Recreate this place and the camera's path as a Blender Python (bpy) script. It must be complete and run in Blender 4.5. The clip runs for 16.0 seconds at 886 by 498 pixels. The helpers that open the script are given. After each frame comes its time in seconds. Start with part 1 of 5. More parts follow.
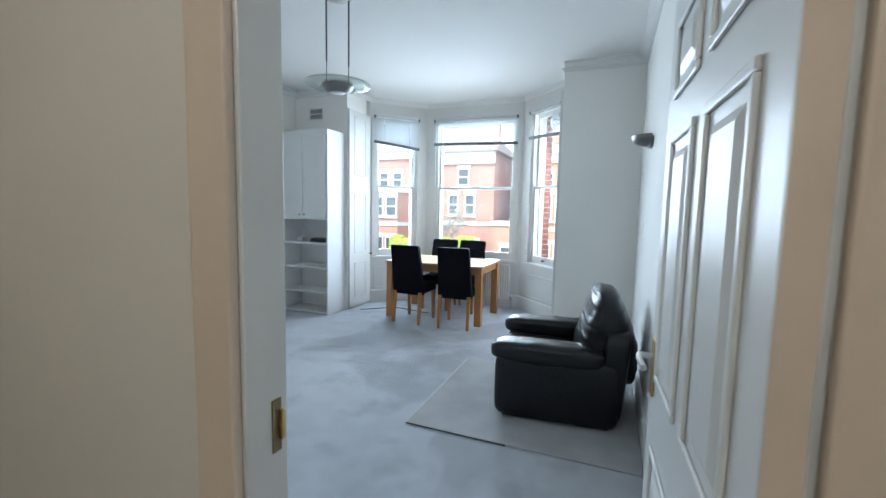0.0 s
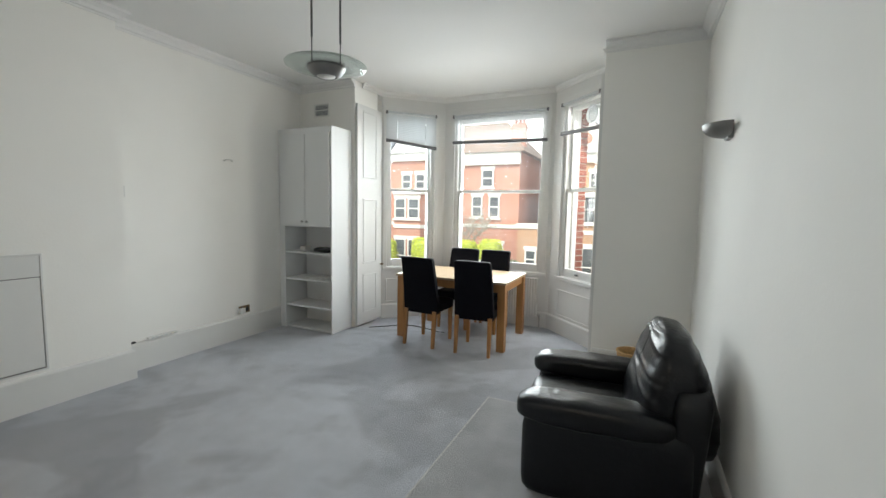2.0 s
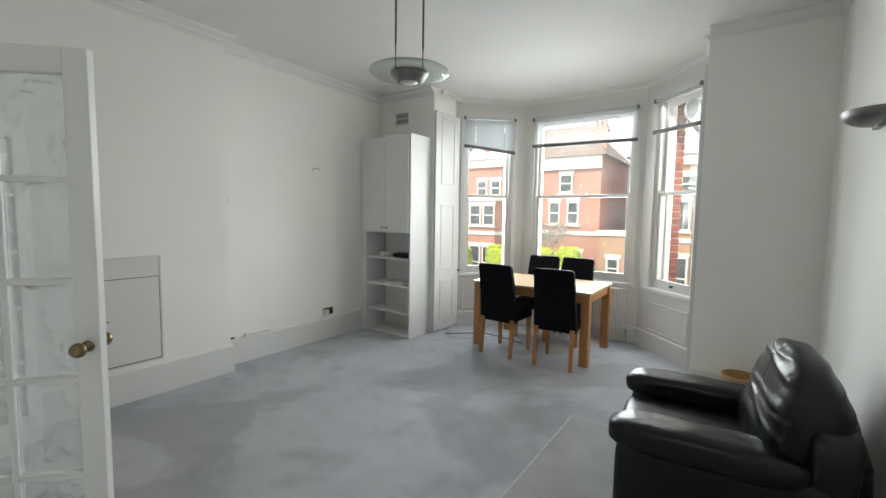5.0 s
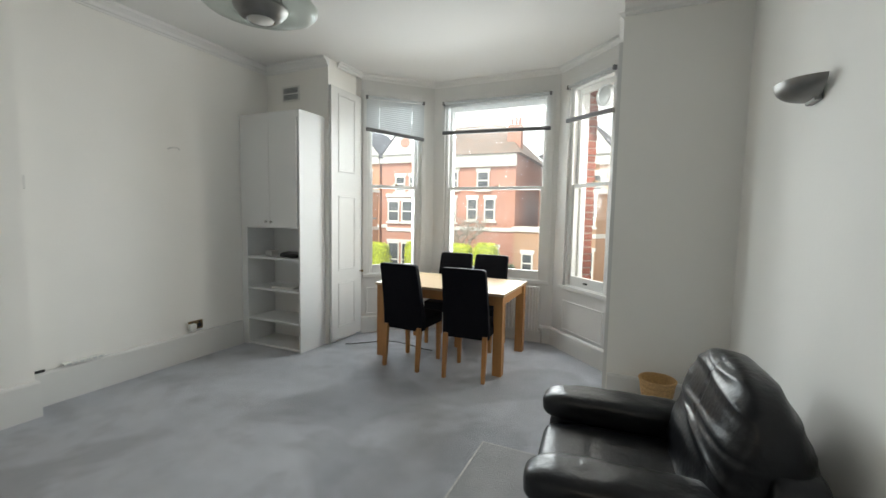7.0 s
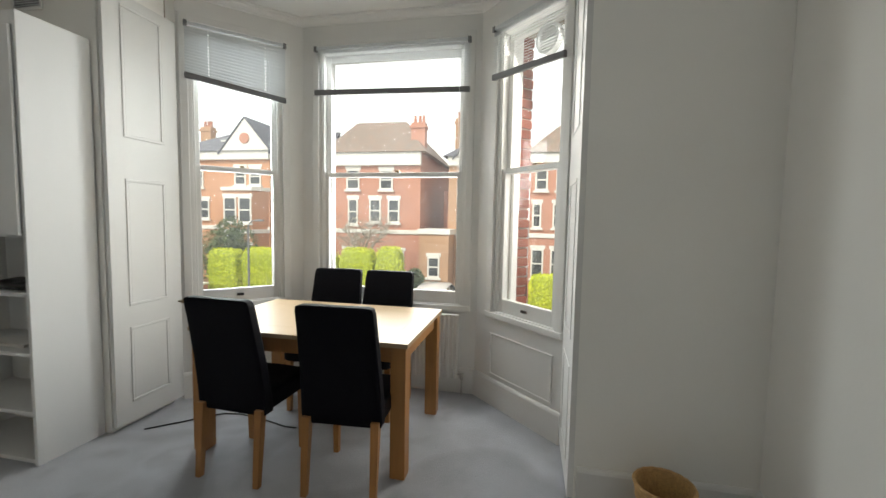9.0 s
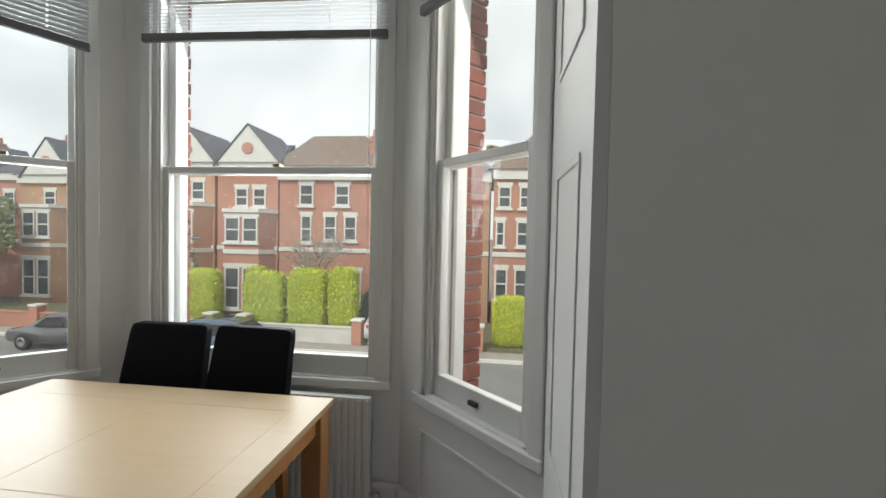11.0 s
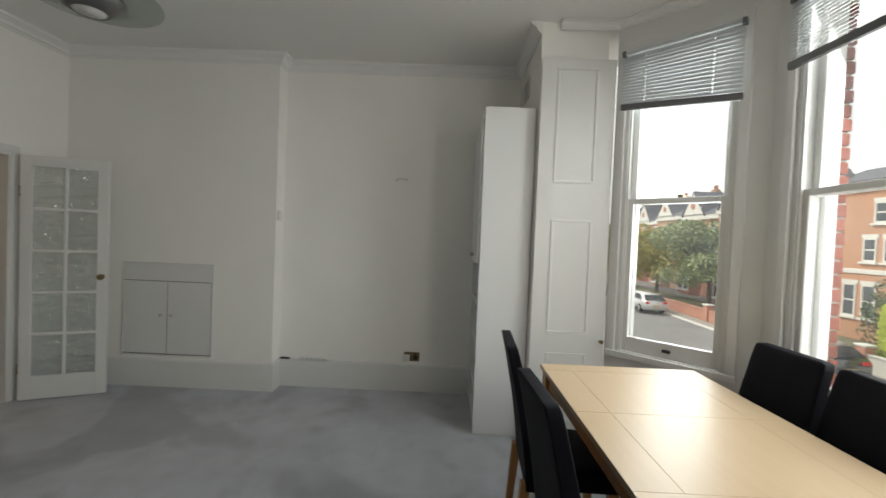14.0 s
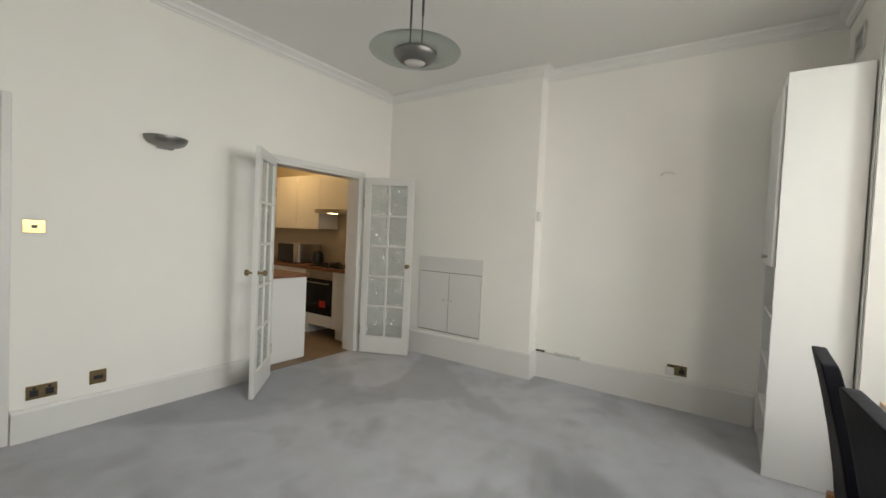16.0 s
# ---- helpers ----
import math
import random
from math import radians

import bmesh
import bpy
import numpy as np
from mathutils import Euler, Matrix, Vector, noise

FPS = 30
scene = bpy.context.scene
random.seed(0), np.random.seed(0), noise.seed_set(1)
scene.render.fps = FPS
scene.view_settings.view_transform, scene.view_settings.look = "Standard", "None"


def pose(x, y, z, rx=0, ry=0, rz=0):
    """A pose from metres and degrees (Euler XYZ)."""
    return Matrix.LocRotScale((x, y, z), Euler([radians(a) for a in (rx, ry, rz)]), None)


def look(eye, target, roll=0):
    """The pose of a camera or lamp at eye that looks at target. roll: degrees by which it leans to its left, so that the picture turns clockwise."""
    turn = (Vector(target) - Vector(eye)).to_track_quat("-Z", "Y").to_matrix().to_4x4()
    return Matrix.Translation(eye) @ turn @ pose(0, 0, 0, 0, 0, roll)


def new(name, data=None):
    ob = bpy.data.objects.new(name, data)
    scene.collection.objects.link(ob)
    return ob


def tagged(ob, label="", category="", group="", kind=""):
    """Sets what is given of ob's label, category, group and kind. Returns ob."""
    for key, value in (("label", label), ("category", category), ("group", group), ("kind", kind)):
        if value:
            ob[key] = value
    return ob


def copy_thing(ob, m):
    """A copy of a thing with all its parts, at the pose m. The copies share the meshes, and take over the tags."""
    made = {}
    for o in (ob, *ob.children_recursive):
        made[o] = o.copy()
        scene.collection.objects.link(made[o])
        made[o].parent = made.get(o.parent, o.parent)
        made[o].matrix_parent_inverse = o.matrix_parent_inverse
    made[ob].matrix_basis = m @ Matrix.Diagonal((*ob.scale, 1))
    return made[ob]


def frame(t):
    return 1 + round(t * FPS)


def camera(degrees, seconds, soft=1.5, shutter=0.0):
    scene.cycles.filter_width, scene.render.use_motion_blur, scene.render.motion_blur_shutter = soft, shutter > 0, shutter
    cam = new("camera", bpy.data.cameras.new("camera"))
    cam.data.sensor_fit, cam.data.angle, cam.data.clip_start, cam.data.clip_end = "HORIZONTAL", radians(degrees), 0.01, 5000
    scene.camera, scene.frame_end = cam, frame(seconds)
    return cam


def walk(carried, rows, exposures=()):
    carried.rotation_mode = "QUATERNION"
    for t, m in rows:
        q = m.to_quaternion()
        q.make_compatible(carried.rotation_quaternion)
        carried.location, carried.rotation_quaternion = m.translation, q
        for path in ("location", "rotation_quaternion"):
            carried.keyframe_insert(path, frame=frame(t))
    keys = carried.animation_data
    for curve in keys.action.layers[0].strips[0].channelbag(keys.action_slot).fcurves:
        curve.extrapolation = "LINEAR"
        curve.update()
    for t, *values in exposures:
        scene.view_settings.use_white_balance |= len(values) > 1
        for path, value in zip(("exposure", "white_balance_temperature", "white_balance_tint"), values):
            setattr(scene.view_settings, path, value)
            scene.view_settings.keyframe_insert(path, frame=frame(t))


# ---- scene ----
cam = camera(93.7, 16.0, shutter=0.2)

PATH = [
    (0, (0.266, -0.016, 1.423), (-0.471, 1.834, 1.237), 1.2),
    (0.5, (0.166, 0.288, 1.44), (-0.584, 2.131, 1.244), 1.1),
    (1, (0.109, 0.473, 1.451), (-0.661, 2.308, 1.252), 1.1),
    (1.5, (0.083, 0.565, 1.471), (-0.712, 2.39, 1.279), 1.1),
    (2, (0.08, 0.633, 1.486), (-0.765, 2.437, 1.304), 1.1),
    (2.5, (0.063, 0.66, 1.489), (-0.861, 2.425, 1.317), 1.1),
    (3, (0.019, 0.662, 1.477), (-1.013, 2.368, 1.317), 1.1),
    (3.5, (-0.017, 0.657, 1.472), (-1.164, 2.288, 1.32), 1.0),
    (6, (0.013, 0.796, 1.474), (-1.139, 2.422, 1.317), 0.9),
    (6.5, (-0.051, 1.021, 1.439), (-1.031, 2.757, 1.281), 1.1),
    (7, (-0.134, 1.291, 1.435), (-0.961, 3.105, 1.271), 1.1),
    (7.5, (-0.245, 1.635, 1.426), (-0.949, 3.501, 1.267), 1.1),
    (8, (-0.308, 2.018, 1.411), (-0.908, 3.92, 1.261), 1.1),
    (8.5, (-0.419, 2.389, 1.404), (-0.929, 4.318, 1.256), 1.1),
    (9, (-0.531, 2.735, 1.405), (-0.931, 4.69, 1.26), 1.1),
    (9.5, (-0.568, 3.106, 1.395), (-0.824, 5.084, 1.249), 1.0),
    (9.7, (-0.575, 3.235, 1.400), (-0.775, 5.22, 1.25), 1.1),
    (11.8, (-0.355, 4.225, 1.447), (-0.722, 6.19, 1.505), 1.6),
    (12, (-0.318, 4.232, 1.452), (-1.047, 6.094, 1.527), 1.6),
    (12.5, (-0.23, 4.206, 1.466), (-1.721, 5.537, 1.525), 1.8),
    (13, (-0.19, 4.181, 1.444), (-2.008, 5.013, 1.452), 1.9),
    (13.5, (-0.118, 4.203, 1.464), (-2.077, 4.606, 1.42), 2.2),
    (14, (-0.06, 4.221, 1.451), (-2.059, 4.187, 1.4), 2.3),
    (14.5, (-0.016, 4.216, 1.415), (-1.973, 3.806, 1.375), 2.5),
    (15, (0.027, 4.2, 1.406), (-1.839, 3.481, 1.354), 2.6),
    (15.5, (0.063, 4.189, 1.376), (-1.694, 3.236, 1.324), 2.7),
    (16, (0.057, 4.202, 1.371), (-1.591, 3.071, 1.307), 2.6),
]
EXPOSURES = [(0.0, 0.18, 5250, 2), (0.6, 0.04, 5750, 4), (1.2, -0.12, 6200, 5), (2.5, -0.18, 6350, 5), (7.0, -0.32, 6450, 5), (9.0, -0.62, 6700, 6), (9.7, -0.80, 6700, 6), (11.8, -1.42, 6300, 5), (13.0, -1.34, 6500, 5),
             (14.0, -0.98, 6700, 6), (14.5, -0.82, 6900, 7), (15.0, -0.42, 6950, 8), (16.0, -0.20, 7000, 8)]
walk(cam, [(t, look(eye, goal, lean)) for t, eye, goal, lean in PATH], EXPOSURES)

# ---- light ----
SUN_ELEVATION, SUN_AZIMUTH = 42, 205
world = bpy.data.worlds.new("world")
scene.world = world
world.use_nodes = True
wn = world.node_tree.nodes
sky = wn.new("ShaderNodeTexSky")
sky.sky_type, sky.sun_disc = "NISHITA", False
sky.sun_elevation, sky.sun_rotation = radians(SUN_ELEVATION), radians(SUN_AZIMUTH)
sky.dust_density, sky.air_density = 3.0, 1.0
wn["Background"].inputs[1].default_value = 0.15
# thin bright cloud over most of the sky
cloud_at = wn.new("ShaderNodeTexCoord")
cloud = wn.new("ShaderNodeTexNoise")
cloud.inputs["Scale"].default_value, cloud.inputs["Detail"].default_value = 3.0, 6.0
cover = wn.new("ShaderNodeMapRange")
cover.inputs["From Min"].default_value, cover.inputs["From Max"].default_value = 0.30, 0.62
cover.inputs["To Min"].default_value, cover.inputs["To Max"].default_value = 0.60, 1.0
white = wn.new("ShaderNodeMix")
white.data_type = "RGBA"
white.inputs["B"].default_value = (16.5, 16.7, 16.8, 1)
wl = world.node_tree.links
wl.new(cloud_at.outputs["Generated"], cloud.inputs["Vector"])
wl.new(cloud.outputs["Fac"], cover.inputs["Value"])
wl.new(cover.outputs[0], white.inputs["Factor"])
wl.new(sky.outputs[0], white.inputs["A"])
wl.new(white.outputs["Result"], wn["Background"].inputs[0])

sun_data = bpy.data.lights.new("sun", "SUN")
sun_data.energy, sun_data.angle, sun_data.color = 5.0, radians(0.6), (1.0, 0.95, 0.88)
sun = new("sun", sun_data)
sun_from = Vector((math.sin(radians(SUN_AZIMUTH)), math.cos(radians(SUN_AZIMUTH)), math.tan(radians(SUN_ELEVATION))))
sun.matrix_world = look(sun_from * 30, (0, 0, 0))


def area_lamp(name, eye, goal, wide, high, watts, tone):
    data = bpy.data.lights.new(name, "AREA")
    data.shape, data.size, data.size_y, data.energy, data.color = "RECTANGLE", wide, high, watts, tone
    data.spread = radians(150)
    ob = new(name, data)
    ob.matrix_world = look(eye, goal)
    return ob


# ---- room dimensions ----
XE, XR, XB = 0.54, -3.95, -3.785          # east wall, recess, breast
YS, YH, YP = 0.72, 0.545, 4.80            # south wall faces, wall beside the bay
ZC, ZT = 3.03, 2.942                      # ceiling, underside of the cornice
XW0, XW1 = -3.08, -0.272                  # bay reveals
A, B, C, D = (-3.06, 5.36), (-2.43, 6.0), (-0.92, 6.0), (-0.29, 5.36)
GROUND = -3.4

# added area lamps outside the windows, boosting and tinting the sky's light indoors
for p0, p1, s0, s1, watts, tone in ((A, B, 0.07, 0.735, 49, (0.88, 0.95, 1.0)), (B, C, 0.15, 1.405, 84, (0.94, 0.97, 1.0)), (C, D, 0.195, 0.83, 29, (1.0, 0.96, 0.90))):
    a0, a1 = Vector((*p0, 0)), Vector((*p1, 0))
    along = (a1 - a0).normalized()
    out = Vector((-along.y, along.x, 0))
    mid = a0 + along * (s0 + s1) / 2 + out * 0.45 + Vector((0, 0, 1.90))
    area_lamp("window_skylight", mid, mid - out + Vector((0, 0, -0.52)), s1 - s0, 1.85, watts, tone)

# ---- materials ----


def mat(name, base, rough=0.6, metal=0.0, noise_scale=0.0, vary=0.0, second=None, bump=0.0, bump_scale=40.0, stain=0.0, stain_low=0.5,
        stain_scale=1.5, coat=0.0, specular=0.5, random_tone=0.0, stretch=None, island=0.0):
    """A painted or natural surface: colour variation at two scales and fine relief."""
    m = bpy.data.materials.new(name)
    m.use_nodes = True
    n, links = m.node_tree.nodes, m.node_tree.links
    bsdf = n["Principled BSDF"]
    bsdf.inputs["Roughness"].default_value = rough
    bsdf.inputs["Metallic"].default_value = metal
    bsdf.inputs["Coat Weight"].default_value = coat
    bsdf.inputs["Specular IOR Level"].default_value = specular
    coord = n.new("ShaderNodeTexCoord")
    mapping = n.new("ShaderNodeMapping")
    if stretch:
        mapping.inputs["Scale"].default_value = stretch
    links.new(coord.outputs["Object"], mapping.inputs["Vector"])
    colour = None
    rgb = n.new("ShaderNodeRGB")
    rgb.outputs[0].default_value = (*base, 1)
    colour = rgb.outputs[0]

    def blend(top, fac, kind="MIX"):
        nonlocal colour
        mix = n.new("ShaderNodeMix")
        mix.data_type, mix.blend_type = "RGBA", kind
        links.new(fac, mix.inputs["Factor"])
        links.new(colour, mix.inputs["A"])
        if isinstance(top, tuple):
            mix.inputs["B"].default_value = (*top, 1)
        else:
            links.new(top, mix.inputs["B"])
        colour = mix.outputs["Result"]

    def noise_fac(scale, low, high, strength, detail=6.0):
        tex = n.new("ShaderNodeTexNoise")
        tex.inputs["Scale"].default_value = scale
        tex.inputs["Detail"].default_value = detail
        links.new(mapping.outputs[0], tex.inputs["Vector"])
        ramp = n.new("ShaderNodeMapRange")
        ramp.inputs["From Min"].default_value, ramp.inputs["From Max"].default_value = low, high
        ramp.inputs["To Max"].default_value = strength
        links.new(tex.outputs["Fac"], ramp.inputs["Value"])
        return ramp.outputs[0]

    if vary:
        blend(second or tuple(c * 0.55 for c in base), noise_fac(noise_scale or 20.0, 0.35, 0.7, vary))
    if stain:
        blend(tuple(c * 0.6 for c in base), noise_fac(stain_scale, stain_low, stain_low + 0.2, stain, 4.0))
    if random_tone or island:
        info = n.new("ShaderNodeObjectInfo" if random_tone else "ShaderNodeNewGeometry")
        ramp = n.new("ShaderNodeMapRange")
        ramp.inputs["To Max"].default_value = random_tone or island
        links.new(info.outputs["Random" if random_tone else "Random Per Island"], ramp.inputs["Value"])
        blend(tuple(c * 0.45 for c in base), ramp.outputs[0])
    links.new(colour, bsdf.inputs["Base Color"])
    if bump:
        tex = n.new("ShaderNodeTexNoise")
        tex.inputs["Scale"].default_value = bump_scale
        tex.inputs["Detail"].default_value = 5.0
        links.new(mapping.outputs[0], tex.inputs["Vector"])
        bm_node = n.new("ShaderNodeBump")
        bm_node.inputs["Strength"].default_value = bump
        bm_node.inputs["Distance"].default_value = 0.01
        links.new(tex.outputs["Fac"], bm_node.inputs["Height"])
        links.new(bm_node.outputs[0], bsdf.inputs["Normal"])
    return m


def glass_mat(name, tone, rough=0.0, ior=1.45, thin=True):
    m = bpy.data.materials.new(name)
    m.use_nodes = True
    n, links = m.node_tree.nodes, m.node_tree.links
    n.remove(n["Principled BSDF"])
    outp = n["Material Output"]
    if thin:
        clear, gloss, facing, mixer = (n.new("ShaderNodeBsdfTransparent"), n.new("ShaderNodeBsdfGlossy"),
                                       n.new("ShaderNodeLayerWeight"), n.new("ShaderNodeMixShader"))
        clear.inputs[0].default_value = (*tone, 1)
        gloss.inputs["Roughness"].default_value = rough
        power, scaled = n.new("ShaderNodeMath"), n.new("ShaderNodeMath")
        power.operation, scaled.operation = "POWER", "MULTIPLY_ADD"
        power.inputs[1].default_value = 5.0
        scaled.inputs[1].default_value, scaled.inputs[2].default_value = 0.6, 0.025 * ior / 1.45
        links.new(facing.outputs["Facing"], power.inputs[0])
        links.new(power.outputs[0], scaled.inputs[0])
        links.new(scaled.outputs[0], mixer.inputs[0])
        links.new(clear.outputs[0], mixer.inputs[1])
        links.new(gloss.outputs[0], mixer.inputs[2])
        links.new(mixer.outputs[0], outp.inputs[0])
    else:
        g = n.new("ShaderNodeBsdfGlass")
        g.inputs["Color"].default_value = (*tone, 1)
        g.inputs["Roughness"].default_value, g.inputs["IOR"].default_value = rough, ior
        links.new(g.outputs[0], outp.inputs[0])
    return m


def glow_mat(name, tone, strength):
    m = bpy.data.materials.new(name)
    m.use_nodes = True
    bsdf = m.node_tree.nodes["Principled BSDF"]
    bsdf.inputs["Base Color"].default_value = (*tone, 1)
    bsdf.inputs["Emission Color"].default_value = (*tone, 1)
    bsdf.inputs["Emission Strength"].default_value = strength
    return m


WALL = mat("wall_paint", (0.90, 0.885, 0.845), 0.75, vary=0.05, noise_scale=1.2, bump=0.06, bump_scale=60, stain=0.05)
CEIL = mat("ceiling_paint", (0.83, 0.825, 0.81), 0.85, vary=0.04, noise_scale=0.9, bump=0.05, bump_scale=45)
TRIM = mat("trim_gloss", (0.74, 0.735, 0.715), 0.4, vary=0.05, noise_scale=3, bump=0.03, bump_scale=30)
HALLP = mat("hall_paint", (0.70, 0.655, 0.59), 0.8, vary=0.05, noise_scale=1.5, bump=0.05, bump_scale=60)
HALLT = mat("hall_trim", (0.66, 0.55, 0.44), 0.45, vary=0.08, noise_scale=4, bump=0.04, bump_scale=30)
MELAMINE = mat("melamine", (0.78, 0.785, 0.78), 0.4, vary=0.03, noise_scale=2, bump=0.02, bump_scale=80)
LEATHER = mat("black_leather", (0.004, 0.0045, 0.006), 0.31, vary=0.4, noise_scale=7, second=(0.007, 0.008, 0.011), bump=0.2, bump_scale=40, specular=0.36)
CHAIRL = mat("chair_leather", (0.004, 0.004, 0.007), 0.62, vary=0.3, noise_scale=9, second=(0.009, 0.009, 0.012), bump=0.12, bump_scale=70, specular=0.1)
OAK = mat("oak_legs", (0.42, 0.20, 0.065), 0.45, vary=0.5, noise_scale=6, second=(0.28, 0.13, 0.045), bump=0.06, bump_scale=30, stretch=(6, 6, 0.6))
OAKTOP = mat("oak_top", (0.47, 0.345, 0.215), 0.36, vary=0.35, noise_scale=5, second=(0.42, 0.30, 0.18), bump=0.04, bump_scale=30, stretch=(0.7, 7, 7), specular=0.32)
CHROME = mat("brushed_metal", (0.55, 0.54, 0.52), 0.28, 1.0, vary=0.2, noise_scale=25)
DARKMETAL = mat("dark_rod", (0.12, 0.12, 0.12), 0.4, 1.0)
BRASS = mat("brass", (0.62, 0.46, 0.20), 0.3, 1.0, vary=0.3, noise_scale=14)
AGEDBRASS = mat("aged_brass", (0.27, 0.20, 0.11), 0.35, 1.0, vary=0.4, noise_scale=20)
GAPGREY = mat("shadow_gap", (0.26, 0.255, 0.25), 0.7, vary=0.2, noise_scale=12)
BLACKP = mat("black_plastic", (0.02, 0.02, 0.02), 0.4)
WHITEP = mat("white_plastic", (0.74, 0.73, 0.70), 0.4)
GREYRAIL = mat("blind_rail", (0.15, 0.15, 0.155), 0.5, vary=0.2, noise_scale=12)
SLAT = mat("blind_slat", (0.60, 0.62, 0.63), 0.5, vary=0.1, noise_scale=10)
PEWTER = mat("pewter", (0.26, 0.255, 0.25), 0.42, 1.0, vary=0.2, noise_scale=25)
WICKER = mat("wicker", (0.58, 0.36, 0.15), 0.65, vary=0.5, noise_scale=60, bump=0.6, bump_scale=110)
BRICK = mat("red_brick", (0.25, 0.07, 0.042), 0.9, vary=0.4, noise_scale=30, second=(0.17, 0.05, 0.035), bump=0.5, bump_scale=60, random_tone=0.5)
MORTAR = mat("mortar", (0.42, 0.38, 0.33), 0.95, vary=0.3, noise_scale=30, bump=0.4, bump_scale=80)
GLASS = glass_mat("window_glass", (0.98, 0.985, 0.98), 0.0)


def dusty_haze(m, most):
    """A thin uneven film of dust on a pane, doubling as painted glare haze."""
    n, links = m.node_tree.nodes, m.node_tree.links
    last = n["Material Output"].inputs[0].links[0].from_socket
    coord, cloudy, span = n.new("ShaderNodeTexCoord"), n.new("ShaderNodeTexNoise"), n.new("ShaderNodeMapRange")
    cloudy.inputs["Scale"].default_value = 3.5
    span.inputs["From Min"].default_value, span.inputs["From Max"].default_value = 0.35, 0.75
    span.inputs["To Min"].default_value, span.inputs["To Max"].default_value = most * 0.4, most
    links.new(coord.outputs["Object"], cloudy.inputs["Vector"])
    links.new(cloudy.outputs["Fac"], span.inputs["Value"])
    film, both = n.new("ShaderNodeBsdfTranslucent"), n.new("ShaderNodeMixShader")
    film.inputs[0].default_value = (0.85, 0.86, 0.87, 1)
    links.new(span.outputs[0], both.inputs[0])
    links.new(last, both.inputs[1])
    links.new(film.outputs[0], both.inputs[2])
    links.new(both.outputs[0], n["Material Output"].inputs[0])


dusty_haze(GLASS, 0.020)
DOORGLASS = glass_mat("door_glass", (0.90, 0.93, 0.92), 0.08, 1.5)


def rippled(m, veil, share):
    """Turns clear panes into rippled, slightly milky glass."""
    n, links = m.node_tree.nodes, m.node_tree.links
    last = n["Material Output"].inputs[0].links[0].from_socket
    coord, waves, bump = n.new("ShaderNodeTexCoord"), n.new("ShaderNodeTexNoise"), n.new("ShaderNodeBump")
    waves.inputs["Scale"].default_value = 16.0
    bump.inputs["Strength"].default_value, bump.inputs["Distance"].default_value = 1.0, 0.05
    links.new(coord.outputs["Object"], waves.inputs["Vector"])
    links.new(waves.outputs["Fac"], bump.inputs["Height"])
    shine, milk, half, both = n.new("ShaderNodeBsdfGlossy"), n.new("ShaderNodeBsdfTranslucent"), n.new("ShaderNodeMixShader"), n.new("ShaderNodeMixShader")
    shine.inputs["Roughness"].default_value = 0.08
    milk.inputs[0].default_value = (*veil, 1)
    links.new(bump.outputs[0], shine.inputs["Normal"])
    half.inputs[0].default_value, both.inputs[0].default_value = 0.70, share
    links.new(milk.outputs[0], half.inputs[1])
    links.new(shine.outputs[0], half.inputs[2])
    links.new(last, both.inputs[1])
    links.new(half.outputs[0], both.inputs[2])
    links.new(both.outputs[0], n["Material Output"].inputs[0])


rippled(DOORGLASS, (0.85, 0.88, 0.87), 0.34)
DISCGLASS = glass_mat("disc_glass", (0.80, 0.84, 0.82), 0.25, 1.5)
OFFCUT = mat("offcut_pile", (0.48, 0.48, 0.49), 0.97, vary=0.4, noise_scale=5, second=(0.34, 0.34, 0.35), bump=0.9, bump_scale=220, stain=0.4, stain_scale=2.0, stain_low=0.48, specular=0.1)
FRAY = mat("frayed_backing", (0.66, 0.65, 0.63), 0.95, vary=0.5, noise_scale=40, bump=0.6, bump_scale=200)
KITFLOOR = mat("kitchen_boards", (0.26, 0.17, 0.10), 0.5, vary=0.5, noise_scale=6, bump=0.05, stretch=(1, 6, 1), random_tone=0.4)
WORKTOP = mat("wood_worktop", (0.21, 0.09, 0.045), 0.35, vary=0.5, noise_scale=7, second=(0.12, 0.05, 0.025), stretch=(1, 6, 1))
TILEW = mat("kitchen_splash", (0.62, 0.56, 0.46), 0.4, vary=0.06, noise_scale=4)
STEEL = mat("stainless", (0.5, 0.49, 0.47), 0.3, 1.0, vary=0.15, noise_scale=18)
OVENGLASS = mat("oven_glass", (0.012, 0.012, 0.014), 0.08)
REDLED = mat("red_sticker", (0.6, 0.02, 0.02), 0.5)
HOODLAMP = glow_mat("hood_lamp", (1.0, 0.72, 0.40), 9.0)


